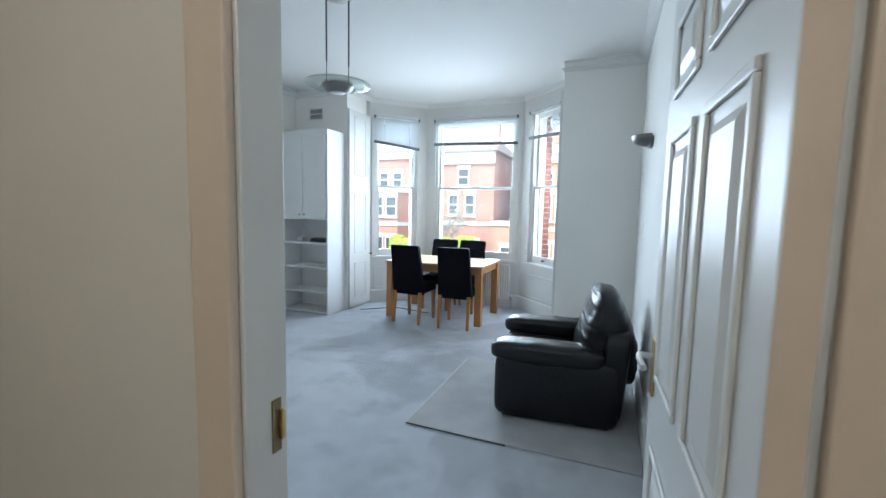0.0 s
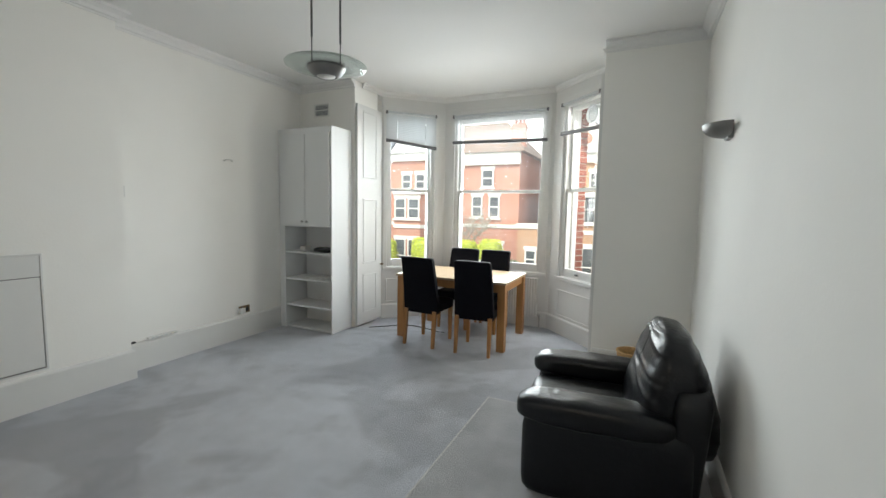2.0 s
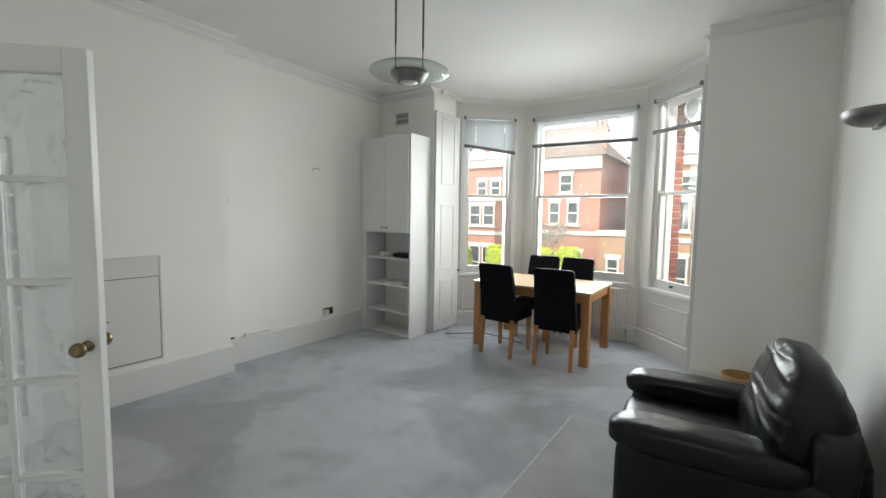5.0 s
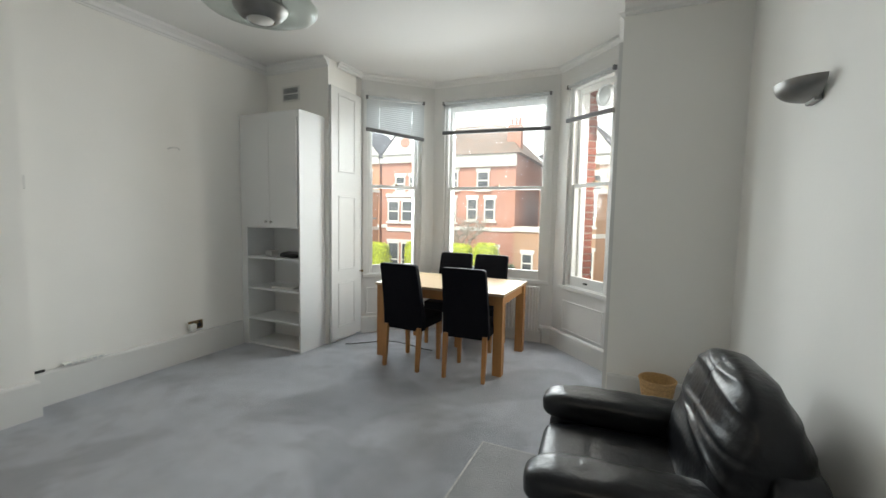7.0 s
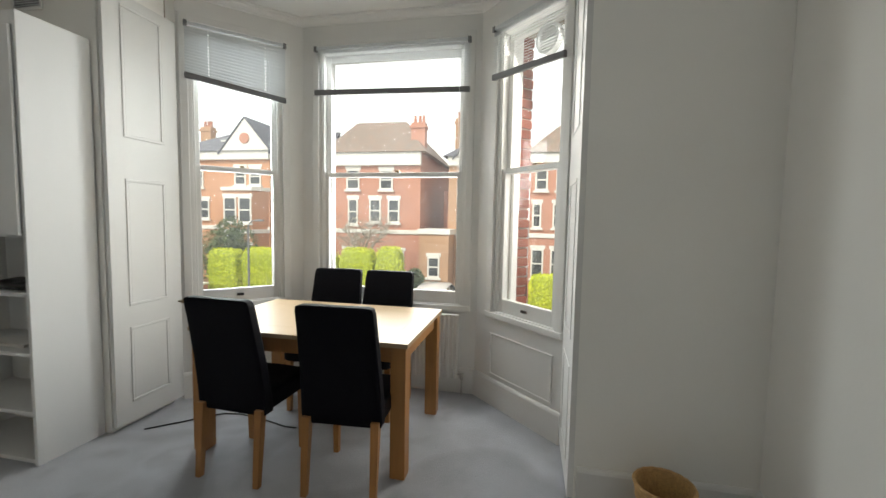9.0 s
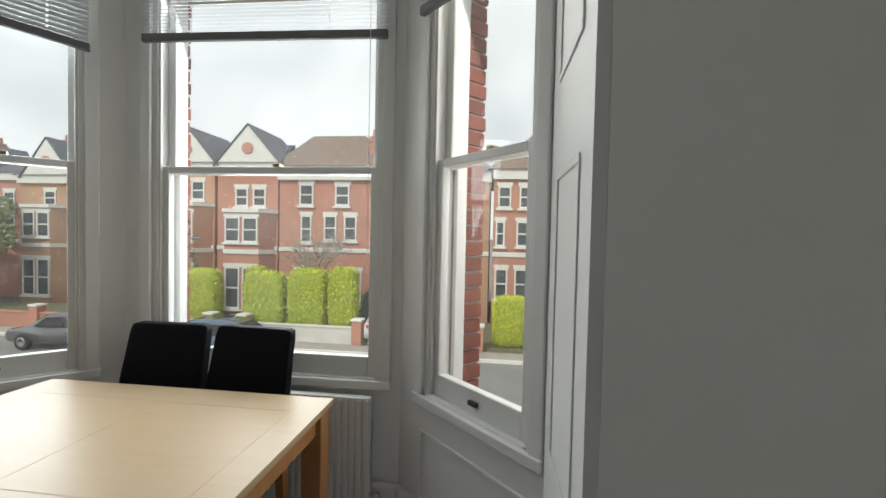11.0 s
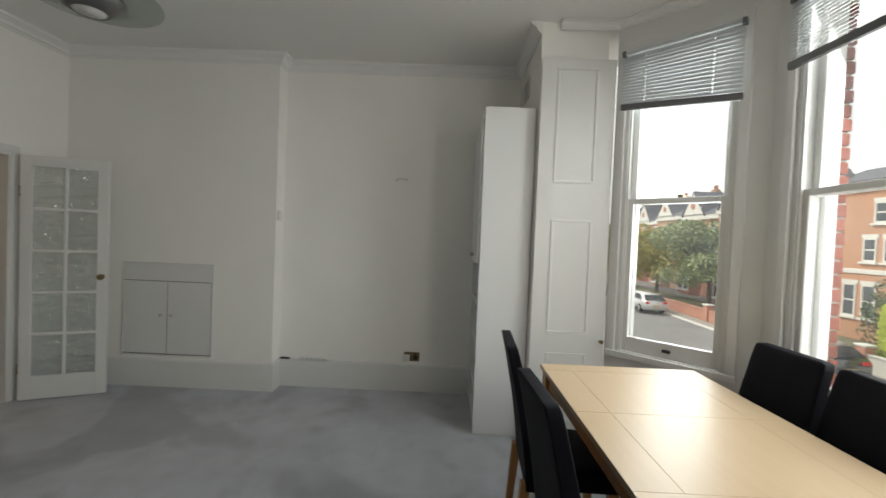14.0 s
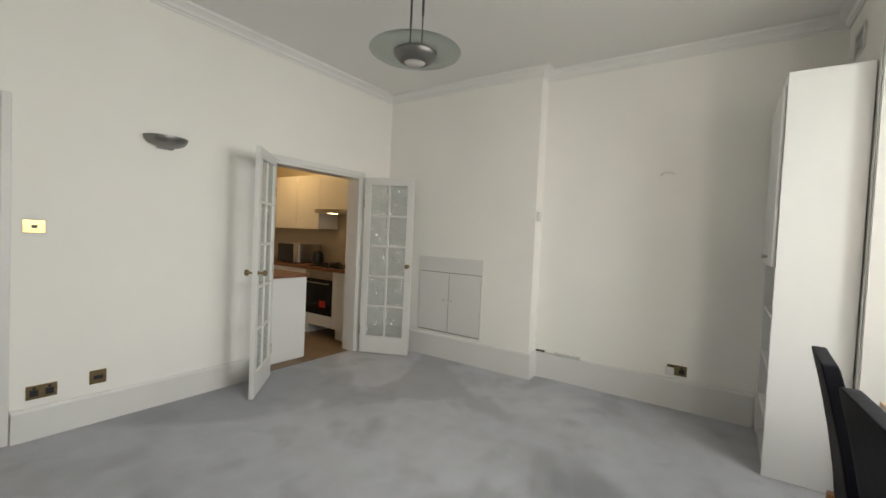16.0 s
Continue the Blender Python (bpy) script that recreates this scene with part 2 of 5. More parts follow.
def carpet_mat():
    m = mat("carpet", (0.565, 0.580, 0.625), 0.97, vary=0.45, noise_scale=5.0, second=(0.41, 0.425, 0.46), bump=0.9, bump_scale=260, stain=0.45, stain_scale=1.9, stain_low=0.52, specular=0.1)
    n, links = m.node_tree.nodes, m.node_tree.links
    bsdf = n["Principled BSDF"]
    bsdf.inputs["Sheen Weight"].default_value = 0.15
    prev = bsdf.inputs["Base Color"].links[0].from_socket
    coord = n.new("ShaderNodeTexCoord")
    spots = n.new("ShaderNodeTexNoise")
    spots.inputs["Scale"].default_value, spots.inputs["Detail"].default_value = 3.4, 2.0
    links.new(coord.outputs["Object"], spots.inputs["Vector"])
    ramp = n.new("ShaderNodeMapRange")
    ramp.inputs["From Min"].default_value, ramp.inputs["From Max"].default_value, ramp.inputs["To Max"].default_value = 0.56, 0.76, 0.5
    links.new(spots.outputs["Fac"], ramp.inputs["Value"])
    mix = n.new("ShaderNodeMix")
    mix.data_type = "RGBA"
    links.new(ramp.outputs[0], mix.inputs["Factor"])
    links.new(prev, mix.inputs["A"])
    mix.inputs["B"].default_value = (0.27, 0.278, 0.305, 1)
    # broad patches where the pile lies the other way
    brushed, edge, laid = n.new("ShaderNodeTexNoise"), n.new("ShaderNodeMapRange"), n.new("ShaderNodeMix")
    brushed.inputs["Scale"].default_value, brushed.inputs["Detail"].default_value, brushed.inputs["Distortion"].default_value = 0.85, 3.5, 0.6
    edge.inputs["From Min"].default_value, edge.inputs["From Max"].default_value, edge.inputs["To Max"].default_value = 0.50, 0.56, 0.48
    laid.data_type = "RGBA"
    laid.inputs["B"].default_value = (0.26, 0.268, 0.295, 1)
    links.new(coord.outputs["Object"], brushed.inputs["Vector"])
    links.new(brushed.outputs["Fac"], edge.inputs["Value"])
    links.new(edge.outputs[0], laid.inputs["Factor"])
    links.new(mix.outputs["Result"], laid.inputs["A"])
    fibre = n.new("ShaderNodeTexNoise")
    fibre.inputs["Scale"].default_value = 320.0
    links.new(coord.outputs["Object"], fibre.inputs["Vector"])
    ramp2 = n.new("ShaderNodeMapRange")
    ramp2.inputs["From Min"].default_value, ramp2.inputs["From Max"].default_value, ramp2.inputs["To Max"].default_value = 0.35, 0.65, 0.25
    links.new(fibre.outputs["Fac"], ramp2.inputs["Value"])
    mix2 = n.new("ShaderNodeMix")
    mix2.data_type = "RGBA"
    links.new(ramp2.outputs[0], mix2.inputs["Factor"])
    links.new(laid.outputs["Result"], mix2.inputs["A"])
    mix2.inputs["B"].default_value = (0.56, 0.575, 0.62, 1)
    links.new(mix2.outputs["Result"], bsdf.inputs["Base Color"])
    return m


CARPET = carpet_mat()

# ---- mesh helpers ----


def finish(bm, name, material, smooth=False):
    me = bpy.data.meshes.new(name)
    bmesh.ops.recalc_face_normals(bm, faces=bm.faces)
    bm.to_mesh(me)
    bm.free()
    me.materials.append(material)
    if smooth:
        for poly in me.polygons:
            poly.use_smooth = True
    return me


def part(name, bm, material, parent=None, label="", smooth=False):
    """One mesh object out of a bmesh, under a thing or a part."""
    ob = new(name, finish(bm, name, material, smooth))
    if parent is not None:
        ob.parent = parent
    if label:
        ob["label"] = label
    return ob


def empty(name, m, label, category, group="", kind=""):
    ob = new(name)
    ob.empty_display_size = 0.1
    ob.matrix_world = m
    return tagged(ob, label, category, group, kind)


def box(bm, x0, x1, y0, y1, z0, z1, bevel=0.0, m=None, segments=2):
    """A box, with rounded edges where bevel is given."""
    made = bmesh.ops.create_cube(bm, size=1.0)["verts"]
    for v in made:
        v.co = Vector((x0 + (v.co.x + 0.5) * (x1 - x0), y0 + (v.co.y + 0.5) * (y1 - y0), z0 + (v.co.z + 0.5) * (z1 - z0)))
        if m is not None:
            v.co = m @ v.co
    if bevel:
        edges = list({e for v in made for e in v.link_edges})
        bmesh.ops.bevel(bm, geom=edges, offset=bevel, segments=segments, affect="EDGES", profile=0.5)
    return bm


def boxes(*items, bevel=0.0, m=None):
    bm = bmesh.new()
    for it in items:
        box(bm, *it, bevel=bevel, m=m)
    return bm


def prism(bm, outline, z0, z1):
    """A flat outline drawn up from z0 to z1."""
    low = [bm.verts.new((x, y, z0)) for x, y in outline]
    high = [bm.verts.new((x, y, z1)) for x, y in outline]
    k = len(outline)
    bm.faces.new(low[::-1])
    bm.faces.new(high)
    for i in range(k):
        bm.faces.new((low[i], low[(i + 1) % k], high[(i + 1) % k], high[i]))
    return bm


def lathe(bm, profile, steps=24, m=None, closed=False):
    """Turns a profile of (radius, height) about z."""
    rings = []
    for r, z in profile:
        ring = []
        for i in range(steps):
            a = 2 * math.pi * i / steps
            co = Vector((r * math.cos(a), r * math.sin(a), z))
            ring.append(bm.verts.new(m @ co if m is not None else co))
        rings.append(ring)
    for a, b in zip(rings, rings[1:] + ([rings[0]] if closed else [])):
        for i in range(steps):
            bm.faces.new((a[i], a[(i + 1) % steps], b[(i + 1) % steps], b[i]))
    if not closed:
        bm.faces.new(rings[0][::-1])
        bm.faces.new(rings[-1])
    return bm


def rod(bm, a, b, r, steps=10, r2=None):
    a, b = Vector(a), Vector(b)
    turn = (b - a).to_track_quat("Z", "Y").to_matrix().to_4x4()
    return lathe(bm, [(r, 0), (r if r2 is None else r2, (b - a).length)], steps, Matrix.Translation(a) @ turn)


def tube(bm, points, r, steps=8):
    for a, b in zip(points, points[1:]):
        rod(bm, a, b, r, steps)
    return bm


def soft_box(bm, centre, size, power=4.0, cuts=10, wrinkle=0.0, wscale=6.0, m=None, taper=0.0, seed=0.0, sag=0.0):
    """A stuffed, rounded block with folds in its skin."""
    work = bmesh.new()
    bmesh.ops.create_cube(work, size=2.0)
    bmesh.ops.subdivide_edges(work, edges=work.edges[:], cuts=cuts, use_grid_fill=True)
    shift = Vector((seed * 3.1, seed * 7.7, seed * 1.3))
    index = {}
    for v in work.verts:
        c = v.co
        k = (abs(c.x) ** power + abs(c.y) ** power + abs(c.z) ** power) ** (1 / power)
        p = Vector((c.x / k, c.y / k, c.z / k))
        q = Vector((p.x * size[0] / 2 * (1 - taper * (p.z + 1) / 2), p.y * size[1] / 2 * (1 - taper * (p.z + 1) / 2), p.z * size[2] / 2))
        if wrinkle:
            w = noise.noise((q + shift) * wscale) + 0.5 * noise.noise((q + shift) * wscale * 2.3)
            q += p.normalized() * wrinkle * w
        if sag:
            q.z -= sag * max(0.0, 1 - p.x * p.x) * max(0.0, 1 - p.y * p.y) * (1 if p.z > 0 else 0)
        q += Vector(centre)
        index[v] = bm.verts.new(m @ q if m is not None else q)
    for f in work.faces:
        bm.faces.new([index[v] for v in f.verts])
    work.free()
    return bm


def moulding(bm, corners, profile, closed=False, inward=1):
    """Runs a profile of (out from the wall, height) along a plan line, mitred at its corners."""
    pts = [Vector(c) for c in corners]
    k = len(pts)
    rings = []
    for i, p in enumerate(pts):
        before = pts[i - 1] if (i > 0 or closed) else None
        after = pts[(i + 1) % k] if (i < k - 1 or closed) else None
        dirs = []
        if before is not None:
            dirs.append((p - before).normalized())
        if after is not None:
            dirs.append((after - p).normalized())
        normals = [Vector((-d.y, d.x)) * inward for d in dirs]
        n = normals[0] if len(normals) == 1 else (normals[0] + normals[1]) / max(0.2, 1 + normals[0].dot(normals[1]))
        rings.append([bm.verts.new((p.x + n.x * o, p.y + n.y * o, h)) for o, h in profile])
    q = len(profile)
    pairs = list(zip(rings, rings[1:])) + ([(rings[-1], rings[0])] if closed else [])
    for a, b in pairs:
        for j in range(q):
            bm.faces.new((a[j], a[(j + 1) % q], b[(j + 1) % q], b[j]))
    if not closed:
        bm.faces.new(rings[0][::-1])
        bm.faces.new(rings[-1])
    return bm


def structure(name, bm, material, label, category, smooth=False):
    return tagged(part(name, bm, material, None, label, smooth), label, category, "", "structure")


def pin(child, keep):
    child.parent = keep
    child.matrix_parent_inverse = keep.matrix_world.inverted()
    return child


def local_frame(p0, p1):
    a0, a1 = Vector((*p0, 0)), Vector((*p1, 0))
    s = (a1 - a0).normalized()
    d = Vector((-s.y, s.x, 0))
    m = Matrix.Identity(4)
    for i in range(3):
        m[i][0], m[i][1], m[i][2], m[i][3] = s[i], d[i], (0, 0, 1)[i], a0[i]
    return m, (a1 - a0).length

# ---- large structure ----
# south wall with the entrance and the kitchen opening
EX0, EX1, EZ = -0.355, 0.50, 2.05          # entrance opening
KX0, KX1, KZ = -3.31, -2.20, 2.0         # kitchen opening
structure("wall_south", boxes((-4.2, KX0, YH, YS, 0, ZC), (KX0, KX1, YH, YS, KZ, ZC), (KX1, -0.47, YH, YS, 0, ZC), (-0.47, EX0, YH, 0.625, 0, EZ), (-0.47, EX0, YH, YS, EZ, ZC),
                              (EX0, EX1, YH, YS, EZ, ZC), (EX1, XE + 0.2, YH, YS, 0, ZC)), WALL,
          "white painted plaster wall with two door openings", "wall")
structure("wall_east", boxes((XE, XE + 0.2, YS, YP + 0.5, 0, ZC)), WALL, "white painted plaster wall with a wall lamp", "wall")
structure("wall_pier", boxes((XW1, XE, YP, 5.30, 0, ZC)), WALL, "white plaster pier beside the bay window", "wall")
structure("wall_west", boxes((XR - 0.25, XR, 2.64, YP + 0.5, 0, ZC)), WALL, "white painted plaster recess wall", "wall")
structure("wall_breast", boxes((XR - 0.25, XB, YS, 2.64, 0, ZC)), WALL, "white plaster wall standing proud of the recess", "wall")
structure("wall_vent", boxes((XR, XW0 - 0.01, YP + 0.02, 5.30, 0, ZC)), WALL, "white plaster wall behind the tall cabinet", "wall")

# floor and ceiling
bm = bmesh.new()
prism(bm, [(-4.1, YS - 0.06), (XE + 0.1, YS - 0.06), (XE + 0.1, 5.3), (D[0], D[1] + 0.03), (C[0] + 0.02, C[1] + 0.02), (B[0] - 0.02, B[1] + 0.02), (A[0], A[1] + 0.03), (-4.1, 5.3)], -0.06, 0.0)
structure("floor", bm, CARPET, "worn blue-grey fitted carpet with darker stains", "carpet")
bm = bmesh.new()
prism(bm, [(-4.2, YH), (XE + 0.2, YH), (XE + 0.2, 5.4), (C[0] + 0.25, 6.3), (B[0] - 0.25, 6.3), (-4.2, 5.4)], ZC, ZC + 0.25)
structure("ceiling", bm, CEIL, "flat white painted plaster ceiling", "ceiling")

# cornice and skirting, one run each, mitred round the corners
CORN = [(0, ZT), (0.010, ZT), (0.014, ZT + 0.014), (0.028, ZT + 0.020), (0.036, ZT + 0.042), (0.066, ZT + 0.064), (0.078, ZT + 0.066), (0.080, ZT + 0.078), (0.080, ZC), (0, ZC)]
run = [(XW0, YP + 0.02), (XR, YP + 0.02), (XR, 2.64), (XB, 2.64), (XB, YS), (XE, YS), (XE, YP), (XW1, YP)]
structure("cornice", moulding(bmesh.new(), run, CORN), CEIL, "white moulded plaster cornice round the ceiling", "cornice")
BEAD = [(0, ZC - 0.06), (0.010, ZC - 0.06), (0.014, ZC - 0.045), (0.030, ZC - 0.03), (0.034, ZC - 0.012), (0.05, ZC - 0.010), (0.05, ZC), (0, ZC)]
structure("cornice_bay", moulding(bmesh.new(), [(XW1, YP + 0.13), D, C, B, A, (XW0, YP + 0.15)], BEAD), CEIL, "slim white plaster moulding round the bay ceiling", "cornice")


def skirting(name, corners, high, material=TRIM):
    prof = [(0, 0), (0.024, 0), (0.024, high - 0.018), (0.018, high - 0.006), (0.010, high), (0, high)]
    return structure(name, moulding(bmesh.new(), corners, prof), material, "tall white painted skirting board", "skirting board")


skirting("baseboard_1", [(XE, YS), (XE, YP), (XW1 + 0.01, YP)], 0.20)
skirting("baseboard_2", [(XR, 4.42), (XR, 2.64), (XB, 2.64), (XB, YS), (-3.37, YS)], 0.255)
skirting("baseboard_3", [(-2.10, YS), (-0.52, YS)], 0.20)
skirting("baseboard_4", [D, C, B, A], 0.20)

# bay: inner boarding, brick skin outside, mitred ends
WINDOWS = ((A, B, 0.07, 0.735, "window_1"), (B, C, 0.15, 1.405, "window_2"), (C, D, 0.195, 0.83, "window_3"))
WZ0, WZ1, RAILZ = 0.70, 2.80, 1.76


def mitred(bm, m, s0, s1, d0, d1, z0, z1, left, right):
    """A wall slab whose ends follow the corner's mitre."""
    t = math.tan(radians(22.7))
    outline = [(s0 - (d0 * t if left else 0), d0), (s1 + (d0 * t if right else 0), d0), (s1 + (d1 * t if right else 0), d1), (s0 - (d1 * t if left else 0), d1)]
    low = [bm.verts.new(m @ Vector((x, y, z0))) for x, y in outline]
    high = [bm.verts.new(m @ Vector((x, y, z1))) for x, y in outline]
    bm.faces.new(low[::-1])
    bm.faces.new(high)
    for i in range(4):
        bm.faces.new((low[i], low[(i + 1) % 4], high[(i + 1) % 4], high[i]))


brick_mesh = None
BRICKS = []
for k, (p0, p1, s0, s1, wname) in enumerate(WINDOWS):
    m, length = local_frame(p0, p1)
    for d0, d1, cut, z0, z1, material, nm, lab in ((0.0, 0.13, 0.0, WZ0, WZ1, TRIM, "wall_bay", "white painted boarding round the bay window"),
                                                   (0.13, 0.30, 0.036 if k == 2 else -0.03, WZ0 - 0.05, WZ1 - 0.03, MORTAR, "wall_bay_brick", "red brick outer skin of the bay")):
        bm = bmesh.new()
        mitred(bm, m, 0, s0 + cut, d0, d1, GROUND if d0 else 0, ZC, True, False)
        mitred(bm, m, s1 - cut, length, d0, d1, GROUND if d0 else 0, ZC, False, True)
        mitred(bm, m, s0 + cut, s1 - cut, d0, d1, GROUND if d0 else 0, z0, False, False)
        mitred(bm, m, s0 + cut, s1 - cut, d0, d1, z1, ZC, False, False)
        ob = structure("%s_%d" % (nm, k + 1), bm, material, lab, "wall")
        if d0:
            BRICKS.append((ob, m, s0 + cut, s1 - cut))

    # sash window
    win = empty(wname, m, "tall white sash window with a raised blind and brick reveals outside", "window", "", "structure")
    w0, w1 = s0, s1
    part("window_frame", boxes((w0, w0 + 0.030, 0.005, 0.128, WZ0, WZ1), (w1 - 0.030, w1, 0.005, 0.128, WZ0, WZ1), (w0 + 0.030, w1 - 0.030, 0.005, 0.128, WZ1 - 0.05, WZ1), bevel=0.004), TRIM, win)
    part("architrave", boxes((w0 - 0.055, w0 + 0.002, -0.016, 0.0, WZ0 - 0.02, WZ1 + 0.05), (w1 - 0.002, w1 + 0.055, -0.016, 0.0, WZ0 - 0.02, WZ1 + 0.05), (w0 + 0.002, w1 - 0.002, -0.016, 0.0, WZ1, WZ1 + 0.05), bevel=0.005), TRIM, win)
    part("window_sill", boxes((w0 - 0.058, w1 + 0.058, -0.028, -0.002, WZ0 - 0.030, WZ0 + 0.012), (w0 + 0.0305, w1 - 0.0305, -0.0015, 0.0285, WZ0 + 0.001, WZ0 + 0.018), bevel=0.004), TRIM, win)
    part("outer_frame", boxes((w0 - 0.02, w0 + 0.058, 0.131, 0.190, WZ0, WZ1), (w1 - 0.058, w1 + 0.02, 0.131, 0.190, WZ0, WZ1), bevel=0.004), TRIM, win)
    part("parting_bead", boxes((w0 + 0.030, w0 + 0.042, 0.012, 0.029, WZ0, WZ1 - 0.05), (w1 - 0.042, w1 - 0.030, 0.012, 0.029, WZ0, WZ1 - 0.05), bevel=0.004), TRIM, win)
    for which, za, zb, da in (("lower_sash", WZ0 + 0.002, RAILZ + 0.018, 0.03), ("upper_sash", RAILZ - 0.018, WZ1 - 0.051, 0.078)):
        a, b, low = w0 + 0.031, w1 - 0.031, 0.115 if which == "lower_sash" else 0.036
        top = 0.036 if which == "lower_sash" else 0.055
        sash = part(which, boxes((a, a + 0.042, da, da + 0.042, za, zb), (b - 0.042, b, da, da + 0.042, za, zb), (a + 0.042, b - 0.042, da, da + 0.042, za, za + low), (a + 0.042, b - 0.042, da, da + 0.042, zb - top, zb), bevel=0.005), TRIM, win)
        pane = part("pane", boxes((a + 0.038, b - 0.038, da + 0.019, da + 0.023, za + low - 0.004, zb - top + 0.004)), GLASS, sash)
        pane.visible_shadow = False
        if which == "lower_sash":
            mid = (a + b) / 2
            part("sash_lift", boxes((mid - 0.025, mid + 0.025, da - 0.018, da, za + 0.055, za + 0.075), bevel=0.004), BLACKP, sash, "small dark metal sash lift")
        else:
            part("sash_catch", boxes((a + (b - a) * 0.52, a + (b - a) * 0.52 + 0.035, da - 0.03, da + 0.02, za + 0.036, za + 0.056), bevel=0.004), AGEDBRASS, sash, "small dark sash catch")
    # panelled apron under the window
    part("apron_panel", boxes((s0 - 0.01, s1 - 0.02, -0.010, 0.0, 0.535, 0.55), (s0 - 0.01, s1 - 0.02, -0.010, 0.0, 0.225, 0.24), (s0 - 0.01, s0 + 0.005, -0.010, 0.0, 0.24, 0.535), (s1 - 0.035, s1 - 0.02, -0.010, 0.0, 0.24, 0.535), bevel=0.004), TRIM, win)

    # venetian blind, part raised
    closed = k == 0
    tilt = radians(78 if closed else 20)
    top, low_l, low_r = 2.785, (2.41, 2.425, 2.435)[k], (2.34, 2.40, 2.40)[k]
    blind = empty("venetian_blind", m, "grey venetian blind, half raised, with a dark bottom rail", "blind", "window blinds")
    b0, b1 = s0 - 0.02, s1 + 0.02
    part("headrail", boxes((b0, b1, -0.046, -0.018, top - 0.024, top), bevel=0.003), SLAT, blind)
    for x in (b0 - 0.002, b1 - 0.022):
        part("end_bracket", boxes((x, x + 0.024, -0.050, -0.015, top - 0.034, top + 0.006), bevel=0.002), GREYRAIL, blind, "dark metal end bracket")
    bm = bmesh.new()
    box(bm, b0, b1, -0.048, -0.02, -0.021, 0.021, 0.006)
    for v in bm.verts:
        v.co.z += low_l + (low_r - low_l) * (v.co.x - b0) / (b1 - b0)
    part("bottom_rail", bm, GREYRAIL, blind, "dark grey bottom rail")
    stack = 6 if k else 0
    slat_bm = bmesh.new()
    co = []
    for i in range(5):
        u = (-0.0125 + 0.00625 * i) * (1.0 if closed else 0.68)
        bow = 0.0015 * (1 - (u / 0.0125) ** 2)
        co.append((u * math.cos(tilt) - bow * math.sin(tilt), u * math.sin(tilt) + bow * math.cos(tilt)))
    holes = [b0 + (b1 - b0) * u for u in (0.22, 0.78)]
    stops = [b0 + 0.004] + ([x + dx for x in holes for dx in (-0.0045, 0.0045)] if closed else []) + [b1 - 0.004]
    if closed:
        for x in holes:
            box(slat_bm, x - 0.0045, x + 0.0045, -0.036, -0.033, -0.013, -0.001)
    rings = [[slat_bm.verts.new((x, -0.034 + y, z)) for y, z in co] + [slat_bm.verts.new((x, -0.034 + y, z - 0.0012)) for y, z in co[::-1]] for x in stops]
    for first, last in zip(rings[::2], rings[1::2]):
        for i in range(10):
            slat_bm.faces.new((first[i], first[(i + 1) % 10], last[(i + 1) % 10], last[i]))
        slat_bm.faces.new(first[::-1])
        slat_bm.faces.new(last)
    slat_me = finish(slat_bm, "slat", SLAT)
    count = 15
    for i in range(count + stack):
        ob = new("slat", slat_me)
        ob.parent = blind
        zz = top - 0.036 - i * 0.005 if i < stack else top - 0.036 - stack * 0.005 - (i - stack + 0.5) * (top - 0.045 - stack * 0.005 - low_l - 0.02) / count
        drop = (low_r - low_l) / (b1 - b0) * (i / (count + stack))
        ob.matrix_basis = Matrix.Translation((0, 0, zz)) @ pose(0, 0, 0, 0, -math.degrees(math.atan(drop)), 0)
    for x in () if closed else holes:
        part("ladder_cord", boxes((x - 0.001, x + 0.001, -0.0495, -0.0485, min(low_l, low_r) + 0.03, top - 0.03)), SLAT, blind)
    if k == 1:
        part("pull_cord", rod(bmesh.new(), (b1 - 0.08, -0.052, 1.25), (b1 - 0.08, -0.052, top - 0.03), 0.0018, 6), WHITEP, blind)

# shutter boarding on the two reveals, with raised panel frames
for side, x, y0, y1, face in (("west", XW0, YP + 0.02, A[1], 1), ("east", XW1, YP, D[1], -1)):
    t = 0.028 * face
    ob = structure("shutter_" + side, boxes((min(x, x + t), max(x, x + t), y0 + 0.004, y1 - 0.01, 0.03, ZC - 0.27)), TRIM, "white panelled shutter boarding beside the window", "shutter")
    for z0, z1 in ((0.16, 0.66), (0.80, 1.62), (1.88, 2.70)):
        xa, xb = sorted((x + t, x + t + 0.005 * face))
        a, b = y0 + 0.115, y1 - 0.13
        pin(part("panel_mould", boxes((xa, xb, a, b, z0, z0 + 0.02), (xa, xb, a, b, z1 - 0.02, z1), (xa, xb, a, a + 0.02, z0 + 0.02, z1 - 0.02), (xa, xb, b - 0.02, b, z0 + 0.02, z1 - 0.02), bevel=0.004), TRIM), ob)
    if side == "west":
        pin(part("knob", lathe(bmesh.new(), [(0.006, 0), (0.006, 0.03), (0.014, 0.034), (0.014, 0.046)], 12, pose(x + t, y1 - 0.04, 0.76, 0, 90, 0)), AGEDBRASS), ob)

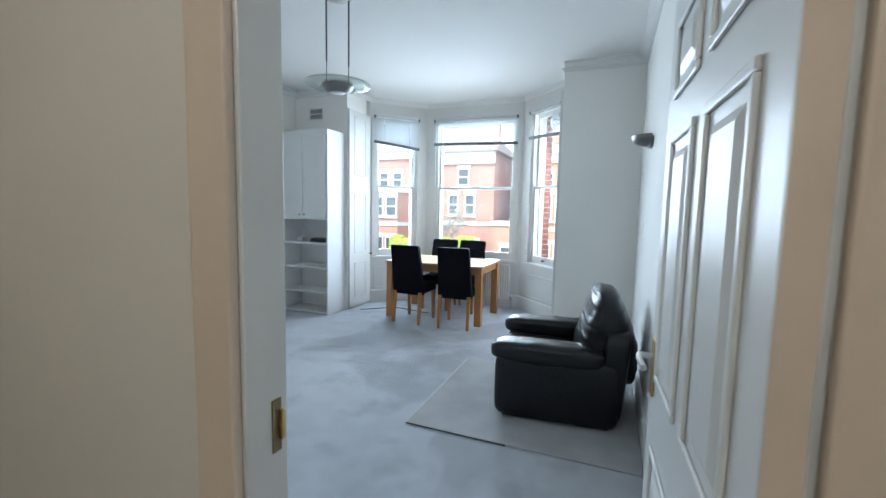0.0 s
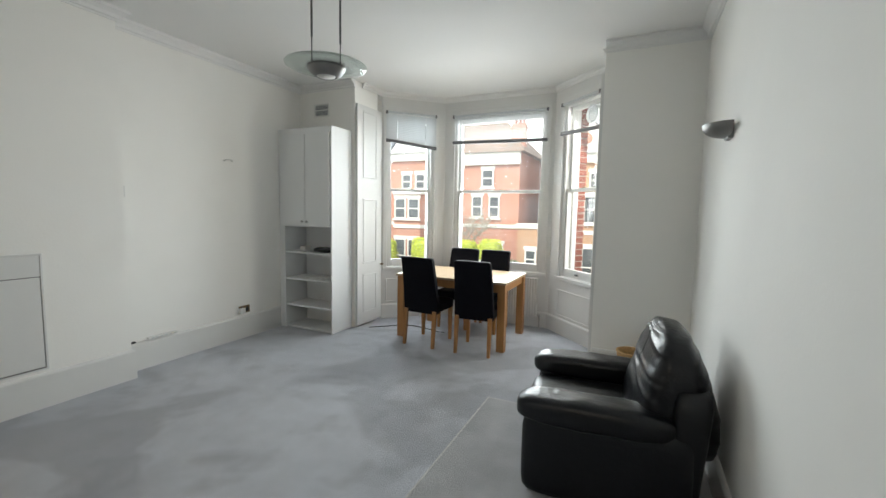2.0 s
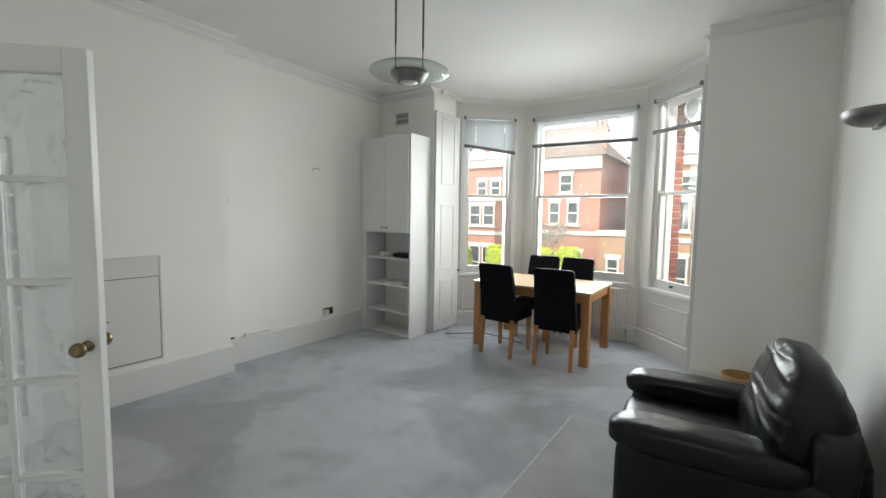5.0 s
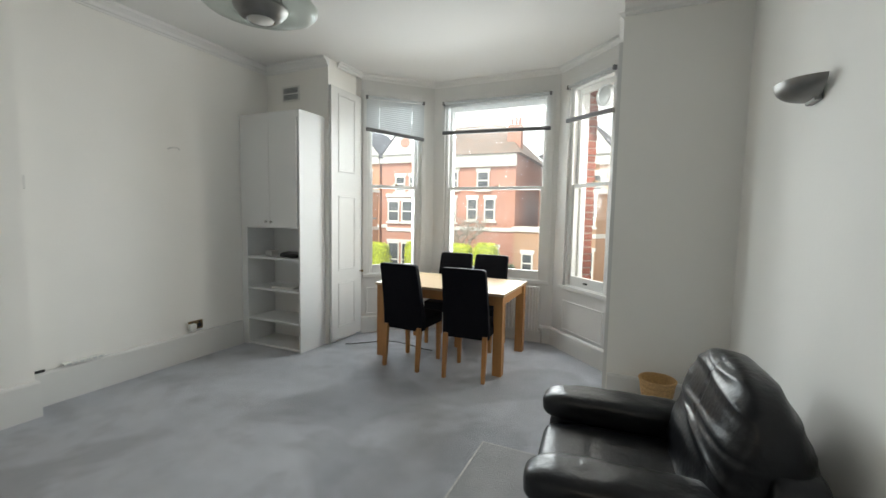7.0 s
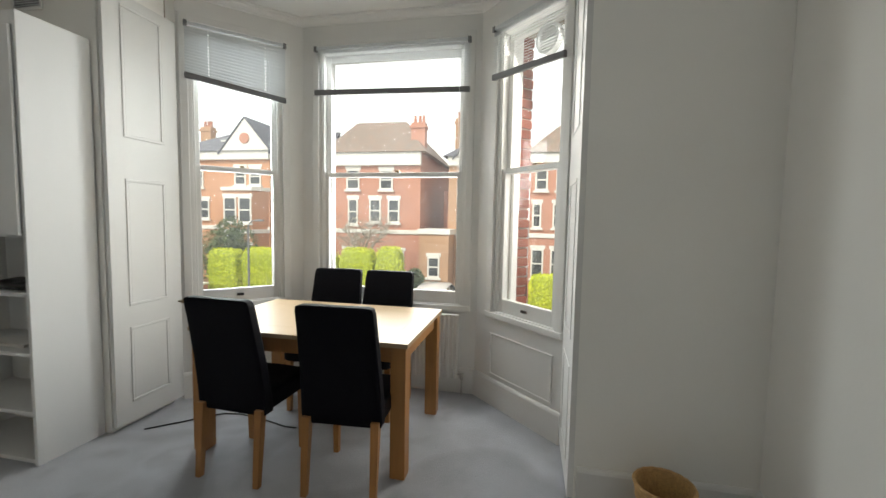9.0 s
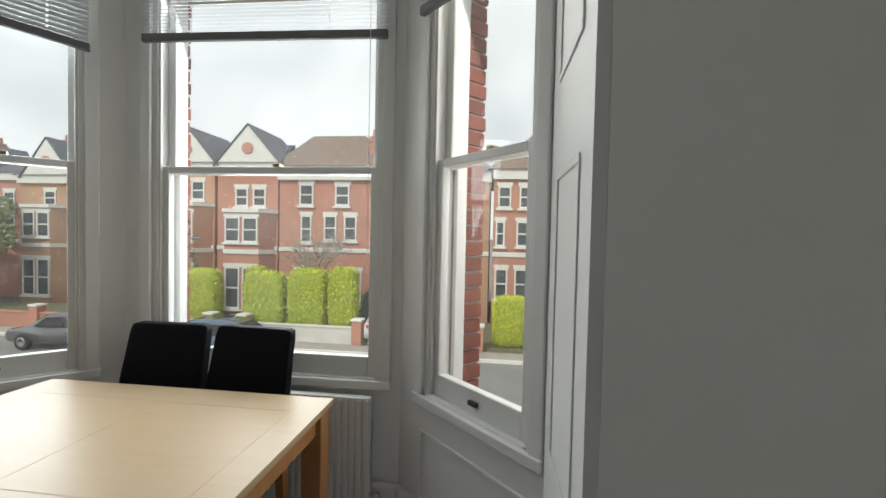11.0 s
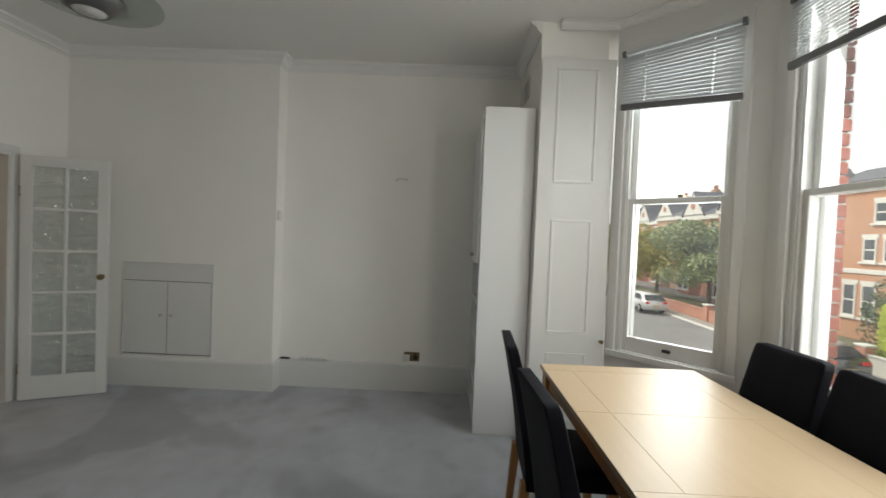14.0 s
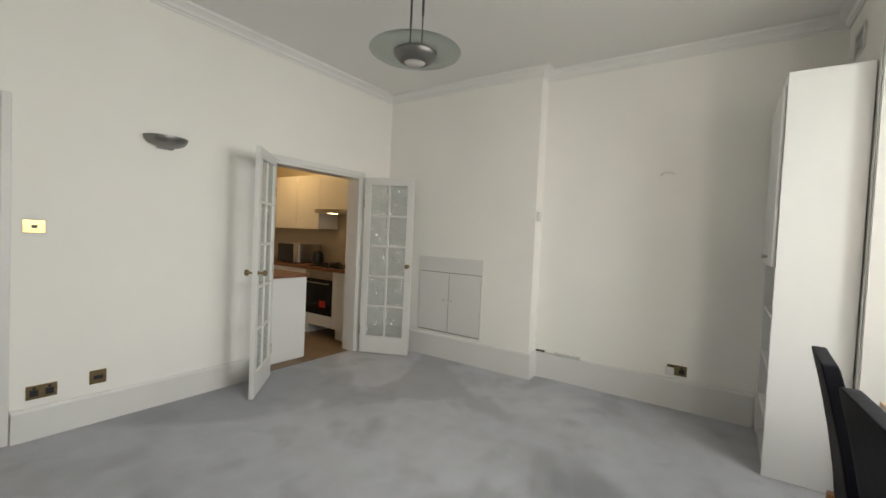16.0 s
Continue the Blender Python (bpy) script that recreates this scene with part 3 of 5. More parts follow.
# hall: closes the space behind the entrance
structure("wall_hall", boxes((-1.9, -1.75, -1.6, YH, 0, 2.7), (-1.9, 1.55, -1.75, -1.6, 0, 2.7), (1.4, 1.55, -1.6, YH, 0, 2.7)), HALLP, "cream painted hallway walls", "wall")
structure("wall_hall_face", boxes((-1.75, EX0 - 0.06, YH - 0.012, YH - 0.001, 0, 2.7), (EX1 + 0.06, 1.4, YH - 0.012, YH - 0.001, 0, 2.7), (EX0 - 0.06, EX1 + 0.06, YH - 0.012, YH - 0.001, EZ + 0.06, 2.7)), HALLP, "cream painted hallway plaster", "wall")
structure("floor_hall", boxes((-1.9, 1.55, -1.75, YS - 0.06, -0.06, -0.004)), CARPET, "grey hallway carpet", "carpet")
structure("ceiling_hall", boxes((-1.9, 1.55, -1.75, YH, 2.7, 2.8)), CEIL, "white hallway ceiling", "ceiling")
hall_data = bpy.data.lights.new("hall_ceiling_lamp", "POINT")
hall_data.energy, hall_data.color, hall_data.shadow_soft_size = 18, (1.0, 0.86, 0.70), 0.12
new("hall_ceiling_lamp", hall_data).location = (0.1, -0.9, 2.55)

# entrance frame and architraves
structure("door_frame_entrance", boxes((EX0, EX0 + 0.02, YH - 0.012, 0.637, 0, EZ), (EX1 - 0.02, EX1, YH - 0.01, YS + 0.01, 0, EZ), (EX0 + 0.02, EX1 - 0.02, YH - 0.01, YS + 0.01, EZ - 0.03, EZ), bevel=0.003), TRIM, "white painted door lining", "door frame")
structure("trim_entrance_hall", boxes((EX0 - 0.085, EX0 + 0.012, YH - 0.034, YH - 0.012, 0, EZ + 0.08), (EX1 - 0.012, EX1 + 0.085, YH - 0.034, YH - 0.012, 0, EZ + 0.08), (EX0 + 0.012, EX1 - 0.012, YH - 0.034, YH - 0.012, EZ - 0.012, EZ + 0.08), bevel=0.006), HALLT, "tan painted architrave on the hall side", "architrave")
structure("trim_entrance_room", boxes((-0.515, -0.468, YS, YS + 0.012, 0, EZ + 0.04), (-0.468, EX1, YS, YS + 0.012, EZ - 0.005, EZ + 0.04), bevel=0.006), TRIM, "white painted architrave round the entrance", "architrave")
keep = empty("strike_plate", pose(EX0 + 0.02, 0.605, 0.985), "worn metal strike plate let into the door lining", "strike plate")
part("plate", boxes((0, 0.003, -0.012, 0.012, -0.055, 0.055), bevel=0.001), AGEDBRASS, keep)
part("lip", boxes((0.003, 0.012, 0.004, 0.014, -0.03, 0.03), bevel=0.002), BRASS, keep)

# kitchen opening: lining and thin architrave
structure("door_frame_kitchen", boxes((KX0, KX0 + 0.03, YH - 0.005, YS + 0.004, 0, KZ), (KX1 - 0.03, KX1, YH - 0.005, YS + 0.004, 0, KZ), (KX0 + 0.03, KX1 - 0.03, YH - 0.005, YS + 0.004, KZ - 0.03, KZ), bevel=0.003), TRIM, "white painted lining of the kitchen opening", "door frame")
structure("trim_kitchen", boxes((KX0 - 0.05, KX0 + 0.004, YS, YS + 0.014, 0, KZ + 0.05), (KX1 - 0.004, KX1 + 0.05, YS, YS + 0.014, 0, KZ + 0.05), (KX0 + 0.004, KX1 - 0.004, YS, YS + 0.014, KZ - 0.004, KZ + 0.05), bevel=0.004), TRIM, "narrow white architrave round the kitchen opening", "architrave")


# ---- doors ----
def panel_door(name, m, width, high, label):
    """Six raised panels on a painted leaf. Local x runs from the hinge to the free edge."""
    door = empty(name, m, label, "door", "", "structure")
    part("leaf", boxes((0, width, -0.02, 0.02, 0.008, high), bevel=0.003), TRIM, door)
    cols = ((0.095, width / 2 - 0.05), (width / 2 + 0.035, width - 0.115))
    rows = ((0.20, 0.80), (0.98, 1.62), (1.71, high - 0.09))
    for x0, x1 in cols:
        for z0, z1 in rows:
            for face in (-1, 1):
                bm = bmesh.new()
                y0, y1 = sorted((face * 0.02, face * 0.029))
                for b in ((x0, x1, y0, y1, z0, z0 + 0.02), (x0, x1, y0, y1, z1 - 0.02, z1), (x0, x0 + 0.02, y0, y1, z0 + 0.02, z1 - 0.02), (x1 - 0.02, x1, y0, y1, z0 + 0.02, z1 - 0.02)):
                    box(bm, *b, bevel=0.004)
                ring_low = [(x0 + 0.045, z0 + 0.045), (x1 - 0.045, z0 + 0.045), (x1 - 0.045, z1 - 0.045), (x0 + 0.045, z1 - 0.045)]
                ring_high = [(x0 + 0.065, z0 + 0.065), (x1 - 0.065, z0 + 0.065), (x1 - 0.065, z1 - 0.065), (x0 + 0.065, z1 - 0.065)]
                lo = [bm.verts.new((x, face * 0.02, z)) for x, z in ring_low]
                hi = [bm.verts.new((x, face * 0.028, z)) for x, z in ring_high]
                bm.faces.new(hi)
                for i in range(4):
                    bm.faces.new((lo[i], lo[(i + 1) % 4], hi[(i + 1) % 4], hi[i]))
                part("panel", bm, TRIM, door)
    for face in (-1, 1):
        y0, y1 = sorted((face * 0.0205, face * 0.027))
        plate = part("handle_plate", boxes((width - 0.085, width - 0.042, y0, y1, 0.92, 1.08), bevel=0.003), BRASS, door, "aged brass back plate")
        bm = bmesh.new()
        rod(bm, (width - 0.063, face * 0.026, 1.03), (width - 0.063, face * 0.062, 1.03), 0.009, 12)
        tube(bm, [(width - 0.063, face * 0.06, 1.03), (width - 0.10, face * 0.064, 1.03), (width - 0.15, face * 0.058, 1.022)], 0.0085, 10)
        part("lever", bm, CHROME, plate, "worn metal lever handle")
    part("hinge_edge", boxes((-0.003, -0.0005, -0.0195, 0.0195, 0.01, high - 0.002)), HALLT, door, "tan painted edge of the door")
    part("latch", boxes((width, width + 0.002, -0.012, 0.012, 0.97, 1.04)), BRASS, door)
    for z in (0.25, 1.78):
        part("hinge", rod(bmesh.new(), (-0.004, 0.022, z), (-0.004, 0.022, z + 0.09), 0.006, 8), BRASS, door)
    return door


hinge, free = Vector((0.452, 0.515)), Vector((0.422, 1.315))
turn = math.degrees(math.atan2(free.y - hinge.y, free.x - hinge.x))
panel_door("door_1", pose(hinge.x, hinge.y, 0, 0, 0, turn), 0.80, 1.99, "white six-panel door standing open against the wall")


def french_leaf(name, m, width, high, side, label):
    """Glazed leaf of two by five panes. Local x runs from the hinge to the free edge."""
    leaf = empty(name, m, label, "door", "kitchen doors", "structure")
    st, low, top = 0.075, 0.20, 0.085
    part("stile", boxes((0, st, -0.018, 0.018, 0.008, high), bevel=0.003), TRIM, leaf)
    part("stile", boxes((width - st, width, -0.018, 0.018, 0.008, high), bevel=0.003), TRIM, leaf)
    part("rail", boxes((st, width - st, -0.0175, 0.0175, 0.008, low), bevel=0.003), TRIM, leaf)
    part("rail", boxes((st, width - st, -0.0175, 0.0175, high - top, high), bevel=0.003), TRIM, leaf)
    mid = width / 2
    part("glazing_bar", boxes((mid - 0.011, mid + 0.011, -0.014, 0.014, low, high - top), bevel=0.004), TRIM, leaf)
    step = (high - top - low) / 5
    for i in range(1, 5):
        z = low + i * step
        part("glazing_bar", boxes((st, mid - 0.011, -0.013, 0.013, z - 0.011, z + 0.011), (mid + 0.011, width - st, -0.013, 0.013, z - 0.011, z + 0.011), bevel=0.003), TRIM, leaf)
    for i in range(5):
        for x0, x1 in ((st, mid - 0.011), (mid + 0.011, width - st)):
            pane = part("pane", boxes((x0, x1, -0.002, 0.002, low + i * step + 0.011 * (i > 0), low + (i + 1) * step - 0.011 * (i < 4))), DOORGLASS, leaf)
            pane.visible_shadow = False
    for face in (-1, 1):
        part("knob", lathe(bmesh.new(), [(0.02, 0.0), (0.02, 0.004), (0.008, 0.007), (0.008, 0.03), (0.02, 0.038), (0.026, 0.05), (0.022, 0.062), (0.008, 0.067)], 16,
                           pose(width - st / 2, face * 0.018, 1.01, -90 * face, 0, 0)), AGEDBRASS, leaf, "aged brass door knob", True)
    for z in (0.22, 1.65):
        part("hinge", boxes((-0.006, 0.0, -0.02, 0.02, z, z + 0.09), bevel=0.001), AGEDBRASS, leaf)
    return leaf


for nm, h, f, lab in (("door_2", (-3.32, 0.785), (-3.57, 1.31), "white glazed French door leaf standing open beside the cupboard"),
                      ("door_3", (-2.19, 0.765), (-1.757, 1.19), "white glazed French door leaf standing open into the room")):
    french_leaf(nm, pose(h[0], h[1], 0, 0, 0, math.degrees(math.atan2(f[1] - h[1], f[0] - h[0]))), 0.57, 1.985 if nm == "door_2" else 2.005, 1, lab)

# ---- living room things ----
def dining_chair(m):
    """High-backed upholstered chair on four wooden legs; its front looks along local +y."""
    chair = empty("dining_chair", m, "high-backed black leather dining chair with pale oak legs", "chair", "dining chairs")
    bm = bmesh.new()
    soft_box(bm, (0, 0.035, 0.43), (0.42, 0.43, 0.11), 9, 10, 0.003, 9)
    part("seat", bm, CHAIRL, chair, "padded black leather seat", True)
    bm = bmesh.new()
    soft_box(bm, (0, 0, 0.31), (0.425, 0.07, 0.625), 26, 16, 0.002, 8)
    for v in bm.verts:
        u = v.co.z / 0.62
        v.co.y = v.co.y * (1 - 0.30 * max(0.0, u)) - 0.150 - 0.115 * max(0.0, u) ** 1.4
        v.co.x *= 1 - 0.09 * max(0.0, u)
        v.co.z += 0.365
    part("backrest", bm, CHAIRL, chair, "tall padded black leather backrest", True)
    for x in (-0.18, 0.18):
        for y, lean in ((-0.185, -0.035), (0.19, 0.0)):
            leg = bmesh.new()
            rings = [[leg.verts.new((x + sx * r, y + dy + sy * r, z)) for sx, sy in ((-1, -1), (1, -1), (1, 1), (-1, 1))] for r, z, dy in ((0.015, 0.0, lean), (0.021, 0.40, 0.0))]
            leg.faces.new(rings[0][::-1])
            leg.faces.new(rings[1])
            for i in range(4):
                leg.faces.new((rings[0][i], rings[0][(i + 1) % 4], rings[1][(i + 1) % 4], rings[1][i]))
            part("leg", leg, OAK, chair, "pale oak leg")
    return chair


first = dining_chair(pose(-2.03, 4.785, 0, 0, 0, -3))
for x, y, turn in ((-1.425, 4.785, 3), (-2.01, 5.575, 182), (-1.605, 5.58, 176)):
    copy_thing(first, pose(x, y, 0, 0, 0, turn))

# dining table
TX0, TX1, TY0, TY1 = -2.46, -1.125, 4.77, 5.65
table = empty("dining_table", pose((TX0 + TX1) / 2, (TY0 + TY1) / 2, 0), "pale oak dining table with thick square legs", "table")
hw, hd = (TX1 - TX0) / 2, (TY1 - TY0) / 2
strip, end = 0.15, 0.115
for name, b in (("end_board", (-hw, -hw + end, -hd, hd)), ("end_board", (hw - end, hw, -hd, hd)), ("top_board", (-hw + end + 0.0007, -0.0004, -hd, -hd + strip)), ("top_board", (0.0004, hw - end - 0.0007, -hd, -hd + strip)),
                ("top_board", (-hw + end + 0.0007, -0.0004, hd - strip, hd)), ("top_board", (0.0004, hw - end - 0.0007, hd - strip, hd)),
                ("top_board", (-hw + end + 0.0007, -0.0004, -hd + strip + 0.0007, hd - strip - 0.0007)), ("top_board", (0.0004, hw - end - 0.0007, -hd + strip + 0.0007, hd - strip - 0.0007))):
    part(name, boxes((*b, 0.725, 0.75), bevel=0.0012), OAKTOP, table)
part("apron", boxes((-hw + 0.05, hw - 0.05, -hd + 0.035, -hd + 0.057, 0.635, 0.724), (-hw + 0.05, hw - 0.05, hd - 0.057, hd - 0.035, 0.635, 0.724), (-hw + 0.035, -hw + 0.057, -hd + 0.05, hd - 0.05, 0.635, 0.724), (hw - 0.057, hw - 0.035, -hd + 0.05, hd - 0.05, 0.635, 0.724)), OAK, table)
for sx in (-1, 1):
    for sy in (-1, 1):
        x, y = sx * (hw - 0.055), sy * (hd - 0.055)
        part("leg", boxes((x - 0.042, x + 0.042, y - 0.042, y + 0.042, 0, 0.7245), bevel=0.004), OAK, table)

# armchair, facing west
arm = empty("armchair", pose(-0.03, 3.15, 0, 0, 0, 5), "worn black leather armchair with padded arms and a puffed back cushion", "armchair")
for sy, nm in ((-1, "side_panel"), (1, "side_panel")):
    bm = bmesh.new()
    soft_box(bm, (-0.02, sy * 0.345, 0.25), (0.80, 0.20, 0.44), 9, 10, 0.004, 6, seed=sy)
    part(nm, bm, LEATHER, arm, "", True)
    bm = bmesh.new()
    soft_box(bm, (-0.075, sy * 0.345, 0.478), (0.77, 0.235, 0.15), 3.6, 34, 0.005, 7, seed=sy + 3)
    for v in bm.verts:
        c = v.co
        fold = 0.5 + 0.5 * noise.noise(Vector((c.x * 9 + sy * 4, c.y * 5, 3.0)))
        for sx in (-0.27, 0.06):
            near = c.x - sx - 0.02 * math.sin(c.y * 9)
            c.z -= 0.007 * math.exp(-(near / 0.011) ** 2) * (1 if c.z > 0.45 else 0.2)
            c.z += 0.006 * fold * math.cos(near * 70) * math.exp(-(near / 0.07) ** 2) * (1 if c.z > 0.47 else 0.1)
        if c.x < -0.2:
            c.z -= 0.10 * max(0.0, -c.x - 0.36) ** 1.2
        c.z -= 0.05 * max(0.0, c.x - 0.1)
    pad = part("arm_pad", bm, LEATHER, arm, "wrinkled padded leather arm", True)
bm = bmesh.new()
soft_box(bm, (-0.13, 0, 0.345), (0.62, 0.50, 0.20), 6, 34, 0.003, 4, sag=0.015, seed=5)
for v in bm.verts:
    v.co.z -= 0.006 * math.exp(-((v.co.x + 0.22) / 0.009) ** 2) * (1 if v.co.z > 0.36 else 0)
part("seat_cushion", bm, LEATHER, arm, "sagging leather seat cushion with a seam", True)
part("front_panel", soft_box(bmesh.new(), (-0.37, 0, 0.16), (0.09, 0.50, 0.25), 8, 6, 0.003, 6), LEATHER, arm, "", True)
lean = Matrix.Translation((0.225, 0, 0.352)) @ pose(0, 0, 0, 0, 9, 0)
bm = bmesh.new()
soft_box(bm, (0, 0, 0.25), (0.29, 0.74, 0.62), 3.9, 56, 0.004, 3, seed=9)
for v in bm.verts:
    c = v.co
    up = min(1.0, max(0.0, (c.z + 0.06) / 0.62))
    c.x *= (2.75 - 2.2 * up) if c.x > 0 else (1.15 - 0.55 * up)
    c.x = min(c.x, 0.23 - 0.02 * math.cos(c.y * 9))
    c.z -= 0.05 * (c.y / 0.36) ** 2 * up
    # long gathered folds running across the cushion, fanning from the side seams
    fan = noise.noise(Vector((c.y * 2.2, c.z * 13 + 3.5 * c.y * c.y, 1.7 + 2 * c.x)))
    ridge = max(0.0, 1 - abs(fan) * 3.0)
    out = -1.0 if c.x < 0 else 0.8
    c.x += out * 0.009 * ridge * (0.3 + up)
    slope = c.z - 0.30 + 0.05 * c.y
    c.x -= out * 0.008 * math.exp(-(slope / 0.009) ** 2)
    c.x -= out * 0.006 * math.exp(-((c.y + 0.03 - 0.1 * c.z) / 0.008) ** 2) * (1 if slope > 0 else 0)
    v.co = lean @ c
part("back_cushion", bm, LEATHER, arm, "puffed creased leather back cushion", True)
bm = bmesh.new()
soft_box(bm, (0, 0, 0.0), (0.17, 0.86, 0.63), 8, 14, 0.004, 5, seed=2)
for v in bm.verts:
    v.co.x += 0.340 + 0.05 * (v.co.z / 0.63)
    v.co.z += 0.36
part("back_frame", bm, LEATHER, arm, "", True)
for sx in (-0.34, 0.30):
    for sy in (-0.36, 0.36):
        part("foot", boxes((sx - 0.025, sx + 0.025, sy - 0.025, sy + 0.025, 0, 0.045)), BLACKP, arm)

# loose carpet piece under the armchair
rug = boxes((-0.92, XE - 0.03, 2.37, 3.69, 0.001, 0.013), bevel=0.003)
for v in rug.verts:
    if v.co.z > 0.005:
        v.co.z += 0.004 * noise.noise(Vector((v.co.x * 4, v.co.y * 4, 0)))
ruggy = part("carpet_offcut", rug, OFFCUT)
tagged(ruggy, "loose grey carpet offcut lying under the armchair", "rug")
part("rug_edge", boxes((-0.92, -0.25, 2.364, 2.369, 0.001, 0.010)), BLACKP, ruggy, "dark frayed front edge")
part("frayed_edge", boxes((-0.932, -0.921, 2.37, 3.70, 0.001, 0.012), (-0.921, 0.3, 3.691, 3.70, 0.001, 0.012)), FRAY, ruggy, "pale frayed edge")

# wicker bin
bin_ob = empty("waste_bin", pose(0.085, 4.625, 0), "small round wicker waste basket by the pier", "basket")
prof = [(0.085, 0.0)] + [(0.085 + 0.035 * i / 14 + (0.0025 if i % 2 else -0.001), 0.01 + i * 0.0175) for i in range(15)] + [(0.126, 0.262), (0.122, 0.27), (0.114, 0.262)] + [(0.112 - 0.03 * i / 6, 0.25 - i * 0.038) for i in range(7)]
part("basket", lathe(bmesh.new(), prof, 40), WICKER, bin_ob)
bm = bmesh.new()
for i in range(40):
    a0, a1 = 2 * math.pi * i / 40, 2 * math.pi * (i + 1) / 40
    rod(bm, (0.121 * math.cos(a0), 0.121 * math.sin(a0), 0.268 + 0.003 * (i % 2)), (0.121 * math.cos(a1), 0.121 * math.sin(a1), 0.268 + 0.003 * ((i + 1) % 2)), 0.008, 6)
part("rim", bm, WICKER, bin_ob, "plaited wicker rim")

# tall cabinet
CX0, CX1, CY0, CY1, CZ1 = XR + 0.004, -3.13, 4.44, YP + 0.012, 2.43
cab = empty("tall_cabinet", pose(CX0, CY0, 0), "tall white cabinet with two doors above open shelves", "cabinet")
cw, cd = CX1 - CX0, CY1 - CY0
part("side_board", boxes((0, 0.085, 0.0, cd, 0, CZ1), bevel=0.002), MELAMINE, cab)
part("side_board", boxes((cw - 0.022, cw, 0.0, cd, 0, CZ1), bevel=0.002), MELAMINE, cab)
part("back_board", boxes((0.085, cw - 0.022, cd - 0.008, cd, 0, CZ1 - 0.02)), MELAMINE, cab)
part("top_board", boxes((0.085, cw - 0.022, 0.0, cd - 0.008, CZ1 - 0.075, CZ1 - 0.002), bevel=0.002), MELAMINE, cab)
for z in (0.03, 0.30, 0.63, 0.96, 1.285):
    part("shelf", boxes((0.085, cw - 0.022, 0.008, cd - 0.008, z - 0.022, z), bevel=0.002), MELAMINE, cab)
dm = 0.43
for x0, x1, kx in ((0.045, dm - 0.002, dm - 0.035), (dm + 0.002, cw - 0.024, dm + 0.035)):
    d = part("door", boxes((x0, x1, -0.020, -0.002, 1.275, CZ1 - 0.078), bevel=0.002), MELAMINE, cab)
    part("knob", lathe(bmesh.new(), [(0.007, 0), (0.006, 0.012), (0.014, 0.018), (0.013, 0.028), (0.004, 0.031)], 14, pose(kx, -0.02, 1.33, 90, 0, 0)), CHROME, d, "small metal knob", True)

# things on the cabinet shelves
small = empty("router_box", pose(-3.68, 4.60, 0.961), "small white plastic box on the cabinet shelf", "box")
part("case", boxes((-0.045, 0.045, -0.05, 0.05, 0, 0.055), bevel=0.008), WHITEP, small)
bag = part("folded_bag", soft_box(bmesh.new(), (-3.34, 4.58, 0.989), (0.30, 0.19, 0.055), 3.0, 10, 0.014, 14), BLACKP, None, "", True)
tagged(bag, "crumpled black bag lying on the cabinet shelf", "bag")
book = empty("paper_stack", pose(-3.45, 4.58, 0.631), "flat stack of white papers on the cabinet shelf", "papers")
part("sheets", boxes((-0.15, 0.15, -0.07, 0.07, 0, 0.012), bevel=0.001), WHITEP, book)
part("sheets", boxes((-0.13, 0.16, -0.075, 0.06, 0.0125, 0.02), bevel=0.001), WHITEP, book)

# air vent over the cabinet
vent = empty("air_vent", pose(-3.595, YP + 0.019, 2.715), "square grey louvred air vent high on the wall", "vent")
part("frame", boxes((-0.12, 0.12, -0.012, 0, -0.08, -0.062), (-0.12, 0.12, -0.012, 0, 0.062, 0.08), (-0.12, -0.102, -0.012, 0, -0.062, 0.062), (0.102, 0.12, -0.012, 0, -0.062, 0.062), bevel=0.002), WHITEP, vent)
for i in range(8):
    part("slat", boxes((-0.102, 0.102, -0.009, -0.003, -0.054 + i * 0.0148, -0.049 + i * 0.0148)), SLAT, vent)
part("divider", boxes((-0.102, 0.102, -0.0115, -0.001, -0.005, 0.005)), WHITEP, vent)
part("backing", boxes((-0.102, 0.102, -0.002, 0, -0.062, 0.062)), GREYRAIL, vent)

# radiator under the middle window
rad = empty("radiator", pose(-1.62, 5.985, 0), "white ribbed panel radiator under the middle window", "radiator")
bm = bmesh.new()
ribs = 34
w = 1.14
prof = []
for i in range(ribs):
    u = -w / 2 + w * i / ribs
    s = w / ribs
    prof += [(u, -0.062), (u + s * 0.2, -0.062), (u + s * 0.35, -0.078), (u + s * 0.8, -0.078), (u + s * 0.95, -0.062)]
prof += [(w / 2, -0.062), (w / 2, -0.03), (-w / 2, -0.03)]
prism(bm, prof, 0.14, 0.64)
part("panel", bm, TRIM, rad)
part("top_grille", boxes((-w / 2, w / 2, -0.07, -0.03, 0.641, 0.650), bevel=0.003), TRIM, rad)
for bx in (-0.4, 0.36):
    part("bracket", boxes((bx, bx + 0.04, -0.03, 0, 0.2, 0.6)), TRIM, rad)
part("pipe", tube(bmesh.new(), [(w / 2 + 0.035, -0.05, 0), (w / 2 + 0.035, -0.05, 0.17), (w / 2 - 0.01, -0.05, 0.17)], 0.0075, 8), CHROME, rad)
part("valve", lathe(bmesh.new(), [(0.014, 0), (0.017, 0.02), (0.014, 0.05)], 12, pose(w / 2 + 0.035, -0.05, 0.13)), CHROME, rad, "small chrome valve", True)

